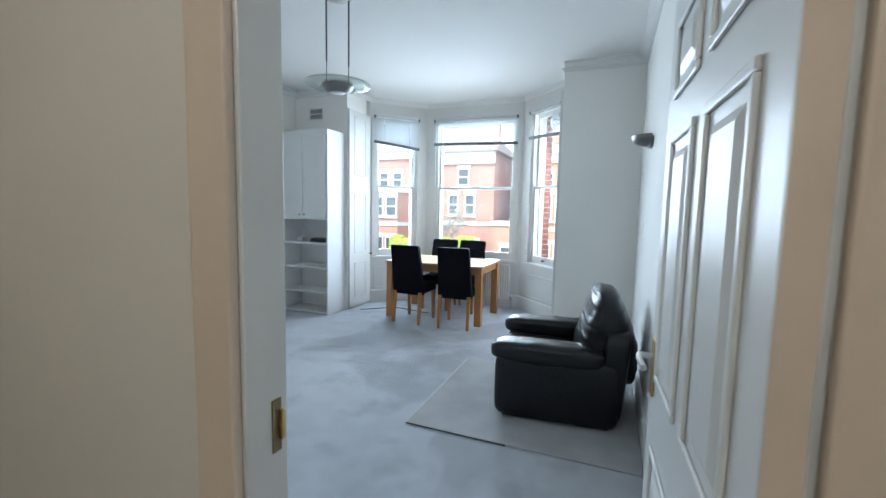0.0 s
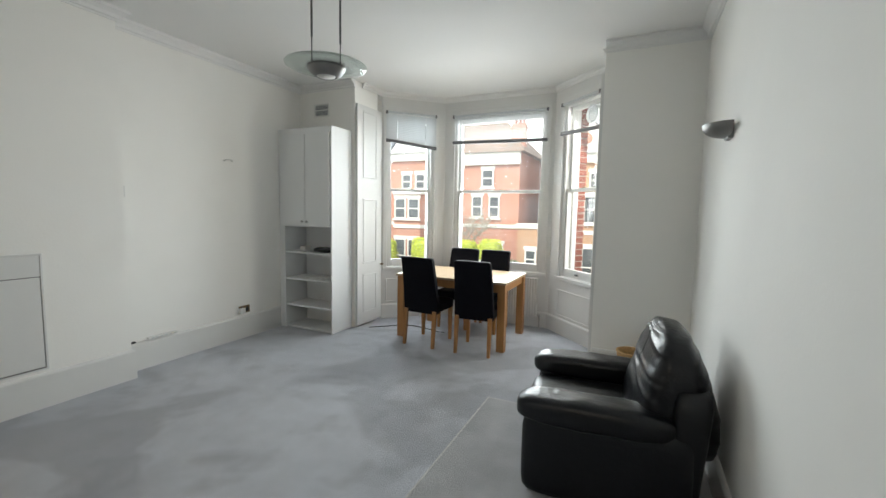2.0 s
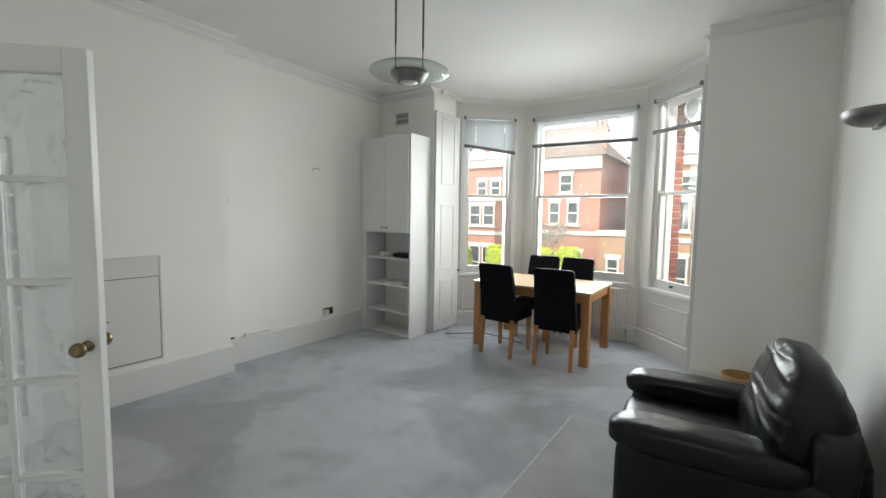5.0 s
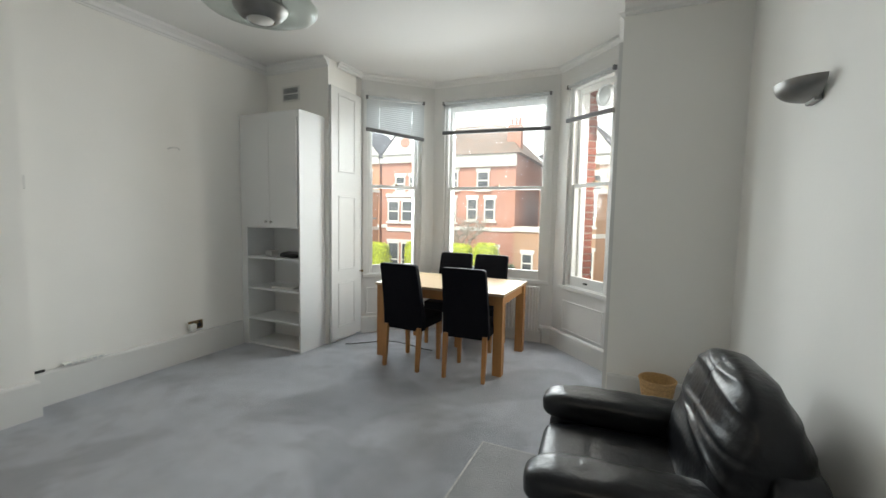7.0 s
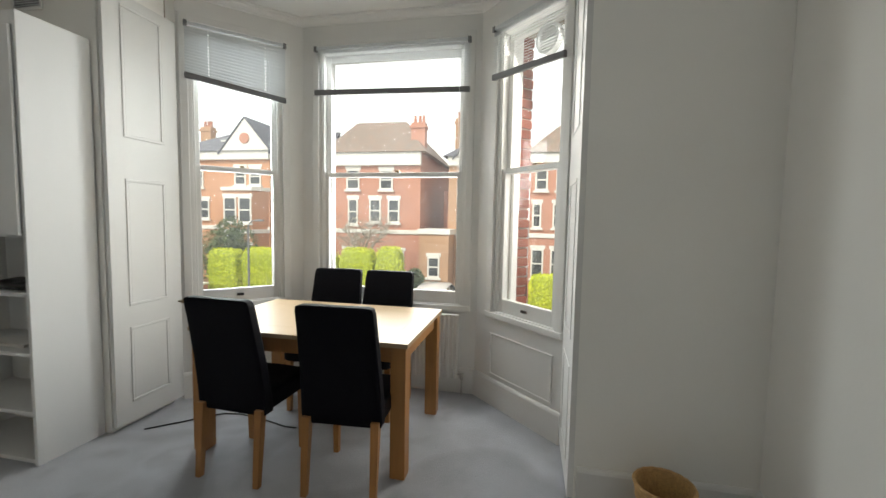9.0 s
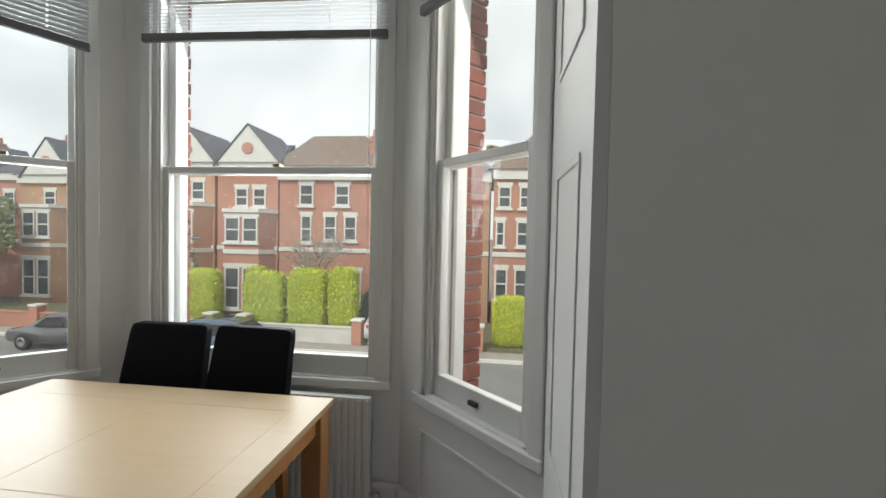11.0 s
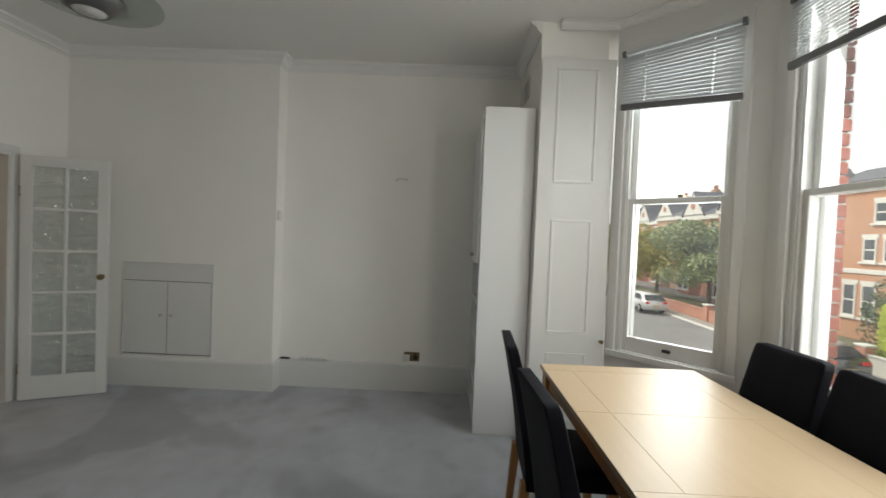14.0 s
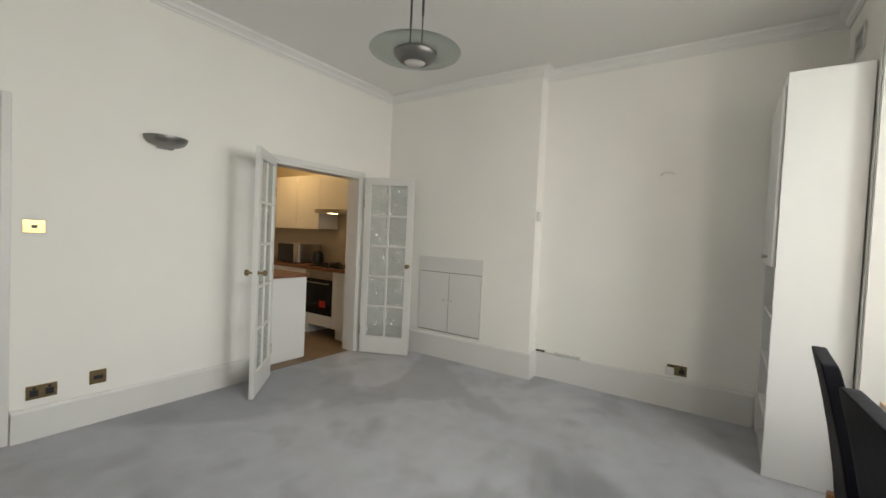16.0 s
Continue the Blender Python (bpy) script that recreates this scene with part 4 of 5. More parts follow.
# pendant lamp
pend = empty("pendant_lamp", pose(-1.728, 2.735, ZC), "pendant lamp, frosted glass disc round a metal bowl on two rods", "lamp")
lz = 2.35 - ZC
part("disc", lathe(bmesh.new(), [(0.10, 0.0), (0.248, 0.014), (0.25, 0.017), (0.248, 0.020), (0.10, 0.006)], 48, pose(0, 0, lz), closed=True), DISCGLASS, pend, "frosted pale green glass disc", True)
part("bowl", lathe(bmesh.new(), [(0.118, 0.012), (0.116, 0.0), (0.095, -0.028), (0.062, -0.048), (0.058, -0.046), (0.058, -0.040), (0.09, -0.020), (0.108, 0.004), (0.108, 0.012)], 40, pose(0, 0, lz), closed=True), PEWTER, pend, "brushed metal bowl", True)
part("diffuser", lathe(bmesh.new(), [(0.001, -0.047), (0.055, -0.047), (0.057, -0.041), (0.001, -0.039)], 28, pose(0, 0, lz)), WHITEP, pend, "white glass diffuser", True)
for sx, sy in ((-0.045, -0.078), (0.045, 0.078)):
    part("rod", rod(bmesh.new(), (sx, sy, lz + 0.012), (sx, sy, lz + 0.34), 0.0035, 8), DARKMETAL, pend)
    part("sleeve", rod(bmesh.new(), (sx, sy, lz + 0.17), (sx, sy, -0.02), 0.0065, 8), DARKMETAL, pend, "dark metal sleeve")
part("ceiling_plate", lathe(bmesh.new(), [(0.05, -0.028), (0.11, -0.022), (0.115, 0)], 32), CHROME, pend, "brushed metal ceiling plate", True)


def wall_lamp(m):
    """Boat-shaped uplighter; local y points out of the wall, x runs along it."""
    lamp = empty("wall_lamp", m, "brushed metal boat-shaped wall uplighter", "lamp", "wall uplighters")
    bm = bmesh.new()
    nu, nv = 20, 8
    for shell in (1.0, 0.93):
        grid = []
        for j in range(nv + 1):
            f = j / nv
            row = []
            for i in range(nu + 1):
                a = math.pi * i / nu
                r = math.sin(f * math.pi / 2)
                row.append(bm.verts.new((0.145 * shell * r * math.cos(a), 0.018 + 0.135 * shell * r * math.sin(a), -0.075 * shell * (1 - f ** 2.2))))
            grid.append(row)
        for j in range(nv):
            for i in range(nu):
                if j == 0:
                    bm.faces.new((grid[0][i], grid[1][i + 1], grid[1][i])) if i == 0 else bm.faces.new((grid[0][i], grid[1][i + 1], grid[1][i]))
                else:
                    bm.faces.new((grid[j][i], grid[j][i + 1], grid[j + 1][i + 1], grid[j + 1][i]))
    bmesh.ops.remove_doubles(bm, verts=bm.verts, dist=0.0008)
    part("bowl", bm, PEWTER, lamp, "", True)
    part("back_plate", boxes((-0.055, 0.055, 0, 0.03, -0.085, 0.0), bevel=0.006), PEWTER, lamp)
    part("lamp_tube", rod(bmesh.new(), (-0.05, 0.06, -0.018), (0.05, 0.06, -0.018), 0.006, 8), WHITEP, lamp)
    return lamp


l1 = wall_lamp(pose(XE, 3.55, 2.015, 0, 0, 90))
copy_thing(l1, pose(-1.31, YS, 2.0, 0, 0, 0))

# built-in cupboard doors in the breast
cup = empty("wall_cupboard", pose(XB, 1.67, 0), "low white built-in cupboard with two flush doors", "cupboard")
part("frame", boxes((0, 0.008, -0.42, 0.42, 1.115, 1.13), (0, 0.008, -0.42, -0.405, 0.29, 1.115), (0, 0.008, 0.405, 0.42, 0.29, 1.115), bevel=0.002), TRIM, cup)
part("fascia", boxes((0, 0.004, -0.405, 0.405, 0.965, 1.113)), TRIM, cup)
for y0, y1, ky in ((-0.402, -0.004, -0.05), (0.004, 0.400, 0.05)):
    d = part("door", boxes((0, 0.007, y0, y1, 0.30, 0.957), bevel=0.002), TRIM, cup)
    part("knob", lathe(bmesh.new(), [(0.005, 0), (0.005, 0.014), (0.011, 0.02), (0.010, 0.028)], 12, pose(0.007, ky, 0.655, 0, 90, 0)), CHROME, d, "small metal knob", True)
# solid grey strips, coloured as the shade in the joints round the doors
part("gap", boxes((0, 0.0025, -0.405, 0.405, 0.957, 0.965), (0, 0.0025, -0.004, 0.004, 0.30, 0.957), (0, 0.0025, 0.400, 0.405, 0.30, 0.957), (0, 0.0025, -0.405, 0.405, 0.2885, 0.298)), GAPGREY, cup)
part("bottom_rail", boxes((0, 0.006, -0.42, 0.42, 0.278, 0.288)), TRIM, cup)


def socket(m, metal, plug, label):
    s = empty("wall_socket", m, label, "socket", "wall sockets")
    part("plate", boxes((-0.073, 0.073, 0, 0.006, -0.043, 0.043), bevel=0.003), metal, s)
    for x in (-0.036, 0.036):
        part("outlet", boxes((x - 0.020, x + 0.020, 0.006, 0.0075, -0.026, 0.014), bevel=0.0006), BLACKP, s)
        part("rocker", boxes((x - 0.008, x + 0.008, 0.006, 0.011, 0.018, 0.034), bevel=0.001), BLACKP, s)
    if plug:
        part("plug", boxes((0.018, 0.082, 0.0076, 0.05, -0.036, 0.022), bevel=0.006), WHITEP, s, "white plug")
    return s


socket(pose(XR, 3.90, 0.325, 0, 0, -90), AGEDBRASS, True, "brass double wall socket with a white plug")
socket(pose(-0.66, YS, 0.29, 0, 0, 0), AGEDBRASS, False, "aged brass double wall socket above the skirting")
sw = empty("light_switch", pose(-0.615, YS, 1.315), "polished brass light switch plate", "switch")
part("plate", boxes((-0.052, 0.052, 0, 0.006, -0.04, 0.04), bevel=0.003), BRASS, sw)
part("rocker", boxes((-0.014, 0.014, 0.006, 0.011, -0.010, 0.010), bevel=0.001), BLACKP, sw)
blank = empty("phone_point", pose(-0.94, YS, 0.31), "small steel cable outlet plate on the wall", "phone point")
part("plate", boxes((-0.046, 0.046, 0, 0.009, -0.046, 0.046), bevel=0.003), AGEDBRASS, blank)
part("outlet", boxes((-0.026, 0.026, 0.009, 0.011, -0.016, 0.010)), BLACKP, blank)
sock2 = socket(pose(XE, 3.78, 0.30, 0, 0, 90), BLACKP, False, "dark wall socket behind the armchair")

thermo = empty("thermostat", pose(XB - 0.055, 2.641, 1.60), "small white thermostat box on the wall return", "thermostat")
part("case", boxes((-0.035, 0.035, 0, 0.022, -0.045, 0.045), bevel=0.004), WHITEP, thermo)
hook = empty("wall_bracket", pose(XR, 3.74, 1.985), "small white curved bracket on the bare wall", "bracket")
part("arm", tube(bmesh.new(), [(0, -0.05, -0.012), (0.02, -0.03, 0.004), (0.024, 0.0, 0.008), (0.02, 0.04, 0.004), (0, 0.055, -0.004)], 0.007, 8), WHITEP, hook)
trunk = empty("cable_trunking", pose(XR + 0.018, 2.98, 0.262), "short white adaptor strip with a lead on the skirting", "adaptor")
part("strip", boxes((-0.012, 0.03, -0.13, 0.13, 0, 0.022), bevel=0.003), WHITEP, trunk)
for i in range(6):
    part("slot", boxes((0.030, 0.0315, -0.11 + i * 0.04, -0.085 + i * 0.04, 0.006, 0.016)), SLAT, trunk)
clip = part("black_connector", boxes((XR + 0.008, XR + 0.03, 2.66, 2.75, 0.257, 0.272), bevel=0.003), BLACKP)
tagged(clip, "small black cable connector resting on the skirting", "connector")

# lead on the floor by the window
lead = part("floor_cable", tube(bmesh.new(), [(-2.93 + 0.12 * i + 0.03 * math.sin(i * 1.3), 4.90 + 0.16 * math.sin(i * 0.55) + 0.05 * i, 0.006) for i in range(9)], 0.005, 8), BLACKP)
tagged(lead, "thin black cable lying on the carpet by the bay", "cable")

# round ventilator in the right-hand upper pane
m3, _len = local_frame(C, D)
fan = empty("window_ventilator", m3 @ pose(0.60, 0.093, 2.60), "round grey slatted ventilator set in the window pane", "ventilator")
part("ring", lathe(bmesh.new(), [(0.082, -0.02), (0.100, -0.02), (0.100, 0.03), (0.082, 0.03)], 32, pose(0, 0, 0, 90, 0, 0), closed=True), SLAT, fan)
for i in range(9):
    z = -0.072 + i * 0.018
    hw2 = math.sqrt(max(0.0, 0.083 ** 2 - z * z))
    part("slat", boxes((-hw2, hw2, -0.012, 0.014, z - 0.0045, z + 0.0045)), SLAT, fan)
part("hub", boxes((-0.083, 0.083, 0.016, 0.018, -0.02, 0.02)), GREYRAIL, fan)

# ---- kitchen ----
KXW, KYB = -4.02, -2.1
structure("wall_kitchen", boxes((KXW - 0.15, KXW, KYB, YH, 0, 2.6), (KXW - 0.15, -1.25, KYB - 0.15, KYB, 0, 2.6), (-1.4, -1.25, KYB, YH - 0.02, 0, 2.6)), TILEW, "cream painted kitchen walls", "wall")
structure("ceiling_kitchen", boxes((KXW - 0.15, -1.25, KYB - 0.15, YH, 2.6, 2.7)), CEIL, "white kitchen ceiling", "ceiling")
kf = structure("floor_kitchen", boxes((KXW, -1.4, KYB, YS - 0.06, -0.06, -0.012)), KITFLOOR, "brown wooden kitchen floor boards", "floor")
for i in range(12):
    pin(part("board", boxes((KXW + 0.02 + i * 0.19, KXW + 0.207 + i * 0.19, KYB, YS - 0.062, -0.011, -0.002), bevel=0.0007), KITFLOOR), kf)
KF = -3.43


def base_unit(y0, y1, drawer=True):
    u = empty("base_unit", pose(KF, (y0 + y1) / 2, 0), "white kitchen base unit with a door", "cabinet", "kitchen units")
    h = (y1 - y0) / 2
    part("body", boxes((-0.56, -0.022, -h + 0.001, h - 0.001, 0.14, 0.855)), MELAMINE, u)
    part("plinth", boxes((-0.50, -0.07, -h + 0.001, h - 0.001, 0, 0.139)), MELAMINE, u)
    if drawer:
        part("drawer_front", boxes((-0.02, 0, -h + 0.003, h - 0.003, 0.70, 0.852), bevel=0.002), MELAMINE, u)
        part("door", boxes((-0.02, 0, -h + 0.003, h - 0.003, 0.145, 0.695), bevel=0.002), MELAMINE, u)
    return u


base_unit(-2.09, -1.45)
base_unit(-1.45, -0.92)
base_unit(-0.92, -0.37)
base_unit(0.16, YH - 0.02)
top = part("worktop", boxes((KXW, KF + 0.02, KYB, YH - 0.01, 0.856, 0.895), bevel=0.004), WORKTOP)
tagged(top, "dark stained wooden kitchen worktop", "worktop")
oven = empty("oven", pose(KF, -0.105, 0), "built-in steel and black glass oven", "oven")
part("body", boxes((-0.55, -0.02, -0.262, 0.262, 0.14, 0.853)), BLACKP, oven)
part("control_panel", boxes((-0.019, 0.002, -0.262, 0.262, 0.745, 0.853), bevel=0.003), STEEL, oven, "stainless control panel")
od = part("door", boxes((-0.019, 0.004, -0.262, 0.262, 0.29, 0.738), bevel=0.003), OVENGLASS, oven, "black glass oven door")
part("handle", boxes((0.03, 0.045, -0.22, 0.22, 0.69, 0.706), (0.004, 0.03, -0.21, -0.195, 0.69, 0.706), (0.004, 0.03, 0.195, 0.21, 0.69, 0.706), bevel=0.002), STEEL, od)
part("sticker", boxes((0.0042, 0.0052, 0.03, 0.15, 0.39, 0.47)), REDLED, od, "small red sticker")
part("kick_panel", boxes((-0.019, 0, -0.262, 0.262, 0.145, 0.285), bevel=0.002), MELAMINE, oven)
for i in range(5):
    part("knob", lathe(bmesh.new(), [(0.016, 0), (0.014, 0.018)], 14, pose(0.002, -0.18 + i * 0.09, 0.80, 0, 90, 0)), STEEL, oven)
hob = empty("gas_hob", pose(KF - 0.28, -0.105, 0.896), "black gas hob with iron pan supports", "hob")
part("plate", boxes((-0.24, 0.24, -0.28, 0.28, 0, 0.008), bevel=0.003), OVENGLASS, hob)
for sx in (-0.11, 0.11):
    for sy in (-0.14, 0.14):
        part("burner", lathe(bmesh.new(), [(0.045, 0.008), (0.04, 0.022), (0.01, 0.026)], 18, pose(sx, sy, 0)), BLACKP, hob)
        part("pan_support", boxes((sx - 0.09, sx + 0.09, sy - 0.005, sy + 0.005, 0.028, 0.038), (sx - 0.005, sx + 0.005, sy - 0.09, sy - 0.0051, 0.028, 0.038), (sx - 0.005, sx + 0.005, sy + 0.0051, sy + 0.09, 0.028, 0.038), (sx - 0.088, sx - 0.08, sy - 0.005, sy + 0.005, 0.008, 0.028), (sx + 0.08, sx + 0.088, sy - 0.005, sy + 0.005, 0.008, 0.028)), BLACKP, hob)
for y0, y1, z0 in ((-2.09, -1.45, 1.39), (-1.45, -0.95, 1.39), (-0.95, -0.45, 1.39), (-0.45, 0.15, 1.66), (0.15, YH - 0.02, 1.39)):
    u = empty("wall_unit", pose(KXW + 0.34, (y0 + y1) / 2, 0), "white kitchen wall cabinet", "cabinet", "kitchen units")
    h = (y1 - y0) / 2
    part("body", boxes((-0.338, -0.02, -h + 0.001, h - 0.001, z0, 2.13)), MELAMINE, u)
    part("door", boxes((-0.019, 0, -h + 0.002, h - 0.002, z0 - 0.01, 2.13), bevel=0.002), MELAMINE, u)
hood = empty("cooker_hood", pose(KXW + 0.34, -0.15, 1.60), "slim steel cooker hood with its lamp on", "cooker hood")
bm = bmesh.new()
prism(bm, [(-0.338, -0.28), (0.02, -0.28), (0.12, -0.24), (0.12, 0.24), (0.02, 0.28), (-0.338, 0.28)], 0.0, 0.05)
part("canopy", bm, STEEL, hood)
part("lamp", boxes((-0.02, 0.06, -0.05, 0.05, -0.006, 0.0)), HOODLAMP, hood, "small warm hood lamp")
mw = empty("microwave", pose(-3.72, -0.93, 0.896, 0, 0, 0), "steel microwave oven with a black door", "microwave")
part("case", boxes((-0.20, 0.16, -0.24, 0.24, 0.01, 0.27), bevel=0.006), STEEL, mw)
part("door", boxes((0.161, 0.178, -0.235, 0.12, 0.015, 0.265), bevel=0.003), OVENGLASS, mw)
part("control_panel", boxes((0.161, 0.176, 0.125, 0.235, 0.015, 0.265), bevel=0.003), STEEL, mw)
part("foot", boxes((-0.18, 0.14, -0.22, 0.22, 0, 0.0098)), BLACKP, mw)
ket = empty("kettle", pose(-3.74, -0.53, 0.896), "dark kettle on the worktop", "kettle")
part("body", lathe(bmesh.new(), [(0.07, 0), (0.075, 0.03), (0.06, 0.16), (0.03, 0.19)], 18), BLACKP, ket, "", True)
part("handle", tube(bmesh.new(), [(0, 0.06, 0.15), (0, 0.11, 0.14), (0, 0.115, 0.05), (0, 0.072, 0.03)], 0.009, 8), BLACKP, ket)
isl = empty("peninsula_unit", pose(-2.24, 0.19, 0), "white kitchen peninsula unit with a dark worktop", "cabinet")
part("body", boxes((-0.55, 0.55, -0.30, 0.30, 0.0, 0.865), bevel=0.002), MELAMINE, isl)
part("worktop", boxes((-0.56, 0.56, -0.32, 0.325, 0.866, 0.90), bevel=0.004), WORKTOP, isl, "dark wooden worktop")
kl = bpy.data.lights.new("kitchen_lamp", "POINT")
kl.energy, kl.color, kl.shadow_soft_size = 17, (1.0, 0.64, 0.28), 0.08
new("kitchen_lamp", kl).location = (-3.1, -0.9, 2.42)

# ---- street ----
ASPHALT = mat("asphalt", (0.24, 0.235, 0.23), 0.9, vary=0.4, noise_scale=0.6, bump=0.3, bump_scale=30, stain=0.3, stain_scale=0.25)
PAVE = mat("paving", (0.36, 0.33, 0.29), 0.9, vary=0.3, noise_scale=1.5, bump=0.2, bump_scale=20)
GARDEN = mat("garden_ground", (0.16, 0.16, 0.09), 0.95, vary=0.5, noise_scale=1.2, bump=0.4, bump_scale=10)
FACADE = mat("facade_brick", (0.46, 0.225, 0.155), 0.9, vary=0.35, noise_scale=1.1, second=(0.38, 0.17, 0.115), bump=0.5, bump_scale=14, stain=0.3, stain_scale=0.4)
FACADE3 = mat("facade_orange_brick", (0.50, 0.27, 0.16), 0.9, vary=0.35, noise_scale=1.1, second=(0.42, 0.21, 0.12), bump=0.5, bump_scale=14, stain=0.3, stain_scale=0.4)
FACADE2 = mat("facade_pale_brick", (0.46, 0.28, 0.17), 0.9, vary=0.35, noise_scale=1.1, bump=0.5, bump_scale=14, stain=0.3, stain_scale=0.4)
STUCCO = mat("white_stucco", (0.68, 0.66, 0.61), 0.8, vary=0.15, noise_scale=1.0, bump=0.1, bump_scale=15)
SLATE = mat("roof_slate", (0.13, 0.13, 0.15), 0.7, vary=0.4, noise_scale=2.5, bump=0.5, bump_scale=12, stain=0.4, stain_scale=0.7)
TILE = mat("roof_tile", (0.20, 0.16, 0.13), 0.8, vary=0.5, noise_scale=2.5, second=(0.28, 0.15, 0.09), bump=0.5, bump_scale=12)
FARGLASS = mat("house_glass", (0.035, 0.04, 0.045), 0.08, vary=0.5, noise_scale=1.0, second=(0.16, 0.17, 0.17))
LEAFY = mat("hedge_leaf", (0.60, 0.64, 0.03), 0.6, vary=0.5, noise_scale=3, second=(0.46, 0.54, 0.02), island=0.3)
HEDGESHADE = mat("hedge_shade", (0.30, 0.36, 0.02), 0.8, vary=0.5, noise_scale=5, bump=0.6, bump_scale=14)
LEAFD = mat("dark_leaf", (0.10, 0.14, 0.055), 0.55, vary=0.5, noise_scale=2, second=(0.17, 0.20, 0.09), island=0.4)
LEAFG = mat("spring_leaf", (0.36, 0.33, 0.06), 0.6, vary=0.5, noise_scale=2, second=(0.45, 0.34, 0.06), island=0.4)
LEAFT = mat("tree_leaf", (0.24, 0.29, 0.10), 0.55, vary=0.5, noise_scale=2, second=(0.32, 0.35, 0.20), island=0.4)
BLOSSOM = mat("blossom", (0.45, 0.42, 0.36), 0.7, island=0.4)
PALEBARK = mat("pale_bark", (0.34, 0.30, 0.24), 0.9, vary=0.4, noise_scale=6, bump=0.4, bump_scale=20)
BARK = mat("bark", (0.10, 0.075, 0.055), 0.9, vary=0.5, noise_scale=5, bump=0.6, bump_scale=20)
CARBLUE = mat("car_blue", (0.06, 0.10, 0.15), 0.25, coat=1.0)
CARWHITE = mat("car_white", (0.62, 0.62, 0.61), 0.3, coat=1.0)
CARGREY = mat("car_grey", (0.06, 0.06, 0.065), 0.28, coat=1.0)
TYRE = mat("tyre", (0.02, 0.02, 0.02), 0.9)
WHITEWALL = mat("garden_wall_paint", (0.62, 0.60, 0.55), 0.85, vary=0.2, noise_scale=1.5, stain=0.3, bump=0.1)

bm = bmesh.new()
prism(bm, [(-900, 6.6), (900, 6.6), (900, 1800), (-900, 1800)], GROUND - 0.5, GROUND)
structure("ground", bm, ASPHALT, "grey asphalt street surface", "road")
structure("pavement_far", boxes((-200, 200, 20.2, 21.2, GROUND + 0.001, GROUND + 0.12)), PAVE, "pale paved footway across the street", "pavement")
structure("pavement_near", boxes((-200, 200, 6.7, 9.3, GROUND + 0.001, GROUND + 0.12)), PAVE, "pale paved footway below the window", "pavement")
kerb = structure("kerb", boxes((-200, -40, 20.05, 20.2, GROUND + 0.001, GROUND + 0.125)), STUCCO, "pale stone kerb along the street", "kerb")
kerb_me = finish(boxes((0, 0.9, 0, 0.15, 0, 0.125), bevel=0.008), "kerb_stone", STUCCO)
for i in range(62):
    ob = new("kerb_stone", kerb_me)
    ob.parent = kerb
    ob.location = (-40 + i * 0.91, 20.05, GROUND + 0.001)
structure("front_gardens", boxes((-120, 60, 21.45, 27.0, GROUND + 0.001, GROUND + 0.16)), GARDEN, "planted front gardens behind low walls", "garden")

rnd = random.Random(4)


def leaf_cloud(name, blobs, count, size, material, parent, label=""):
    """Many small leaves, set on the skin and inside of uneven lumps."""
    verts, faces = [], []
    total = sum(b[1][0] * b[1][1] for b in blobs)
    for centre, radii, squareness in blobs:
        for _ in range(int(count * radii[0] * radii[1] / total)):
            d = Vector((rnd.gauss(0, 1), rnd.gauss(0, 1), rnd.gauss(0, 1))).normalized()
            if squareness > 2:
                k = (abs(d.x) ** squareness + abs(d.y) ** squareness + abs(d.z) ** squareness) ** (1 / squareness)
                d = d / k
            p = Vector(centre) + Vector((d.x * radii[0], d.y * radii[1], d.z * radii[2])) * (1 - 0.22 * rnd.random() ** 2)
            p += Vector((rnd.uniform(-1, 1), rnd.uniform(-1, 1), rnd.uniform(-1, 1))) * size * 0.7
            u = (d + Vector((rnd.uniform(-1, 1), rnd.uniform(-1, 1), rnd.uniform(-1, 1)))).normalized()
            v = u.cross(Vector((rnd.uniform(-1, 1), rnd.uniform(-1, 1), rnd.uniform(-1, 1)))).normalized()
            w = u.cross(v)
            s = size * rnd.uniform(0.6, 1.3)
            i = len(verts)
            verts += [p - v * s, p + w * s * 0.5, p + v * s, p - w * s * 0.5]
            faces.append((i, i + 1, i + 2, i + 3))
    me = bpy.data.meshes.new(name)
    me.from_pydata([tuple(v) for v in verts], [], faces)
    me.materials.append(material)
    ob = new(name, me)
    ob.parent = parent
    if label:
        ob["label"] = label
    return ob


def hedge(x0, x1, y0, y1, z0, z1, material=LEAFY, label="clipped bright yellow-green garden hedge"):
    h = empty("hedge", pose((x0 + x1) / 2, (y0 + y1) / 2, z0), label, "hedge", "clipped hedges")
    sx, sy, sz = (x1 - x0) / 2, (y1 - y0) / 2, z1 - z0
    # solid core in darker green, painted as the shade between the leaves
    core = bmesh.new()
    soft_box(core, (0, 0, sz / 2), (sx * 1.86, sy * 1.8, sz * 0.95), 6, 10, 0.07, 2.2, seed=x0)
    part("twigs", core, HEDGESHADE if material is LEAFY else LEAFD, h, "", True)
    leaf_cloud("leaves", [((0, 0, sz / 2), (sx, sy, sz / 2), 6)], int(3600 * max(1, sx)), 0.062, material, h)
    return h


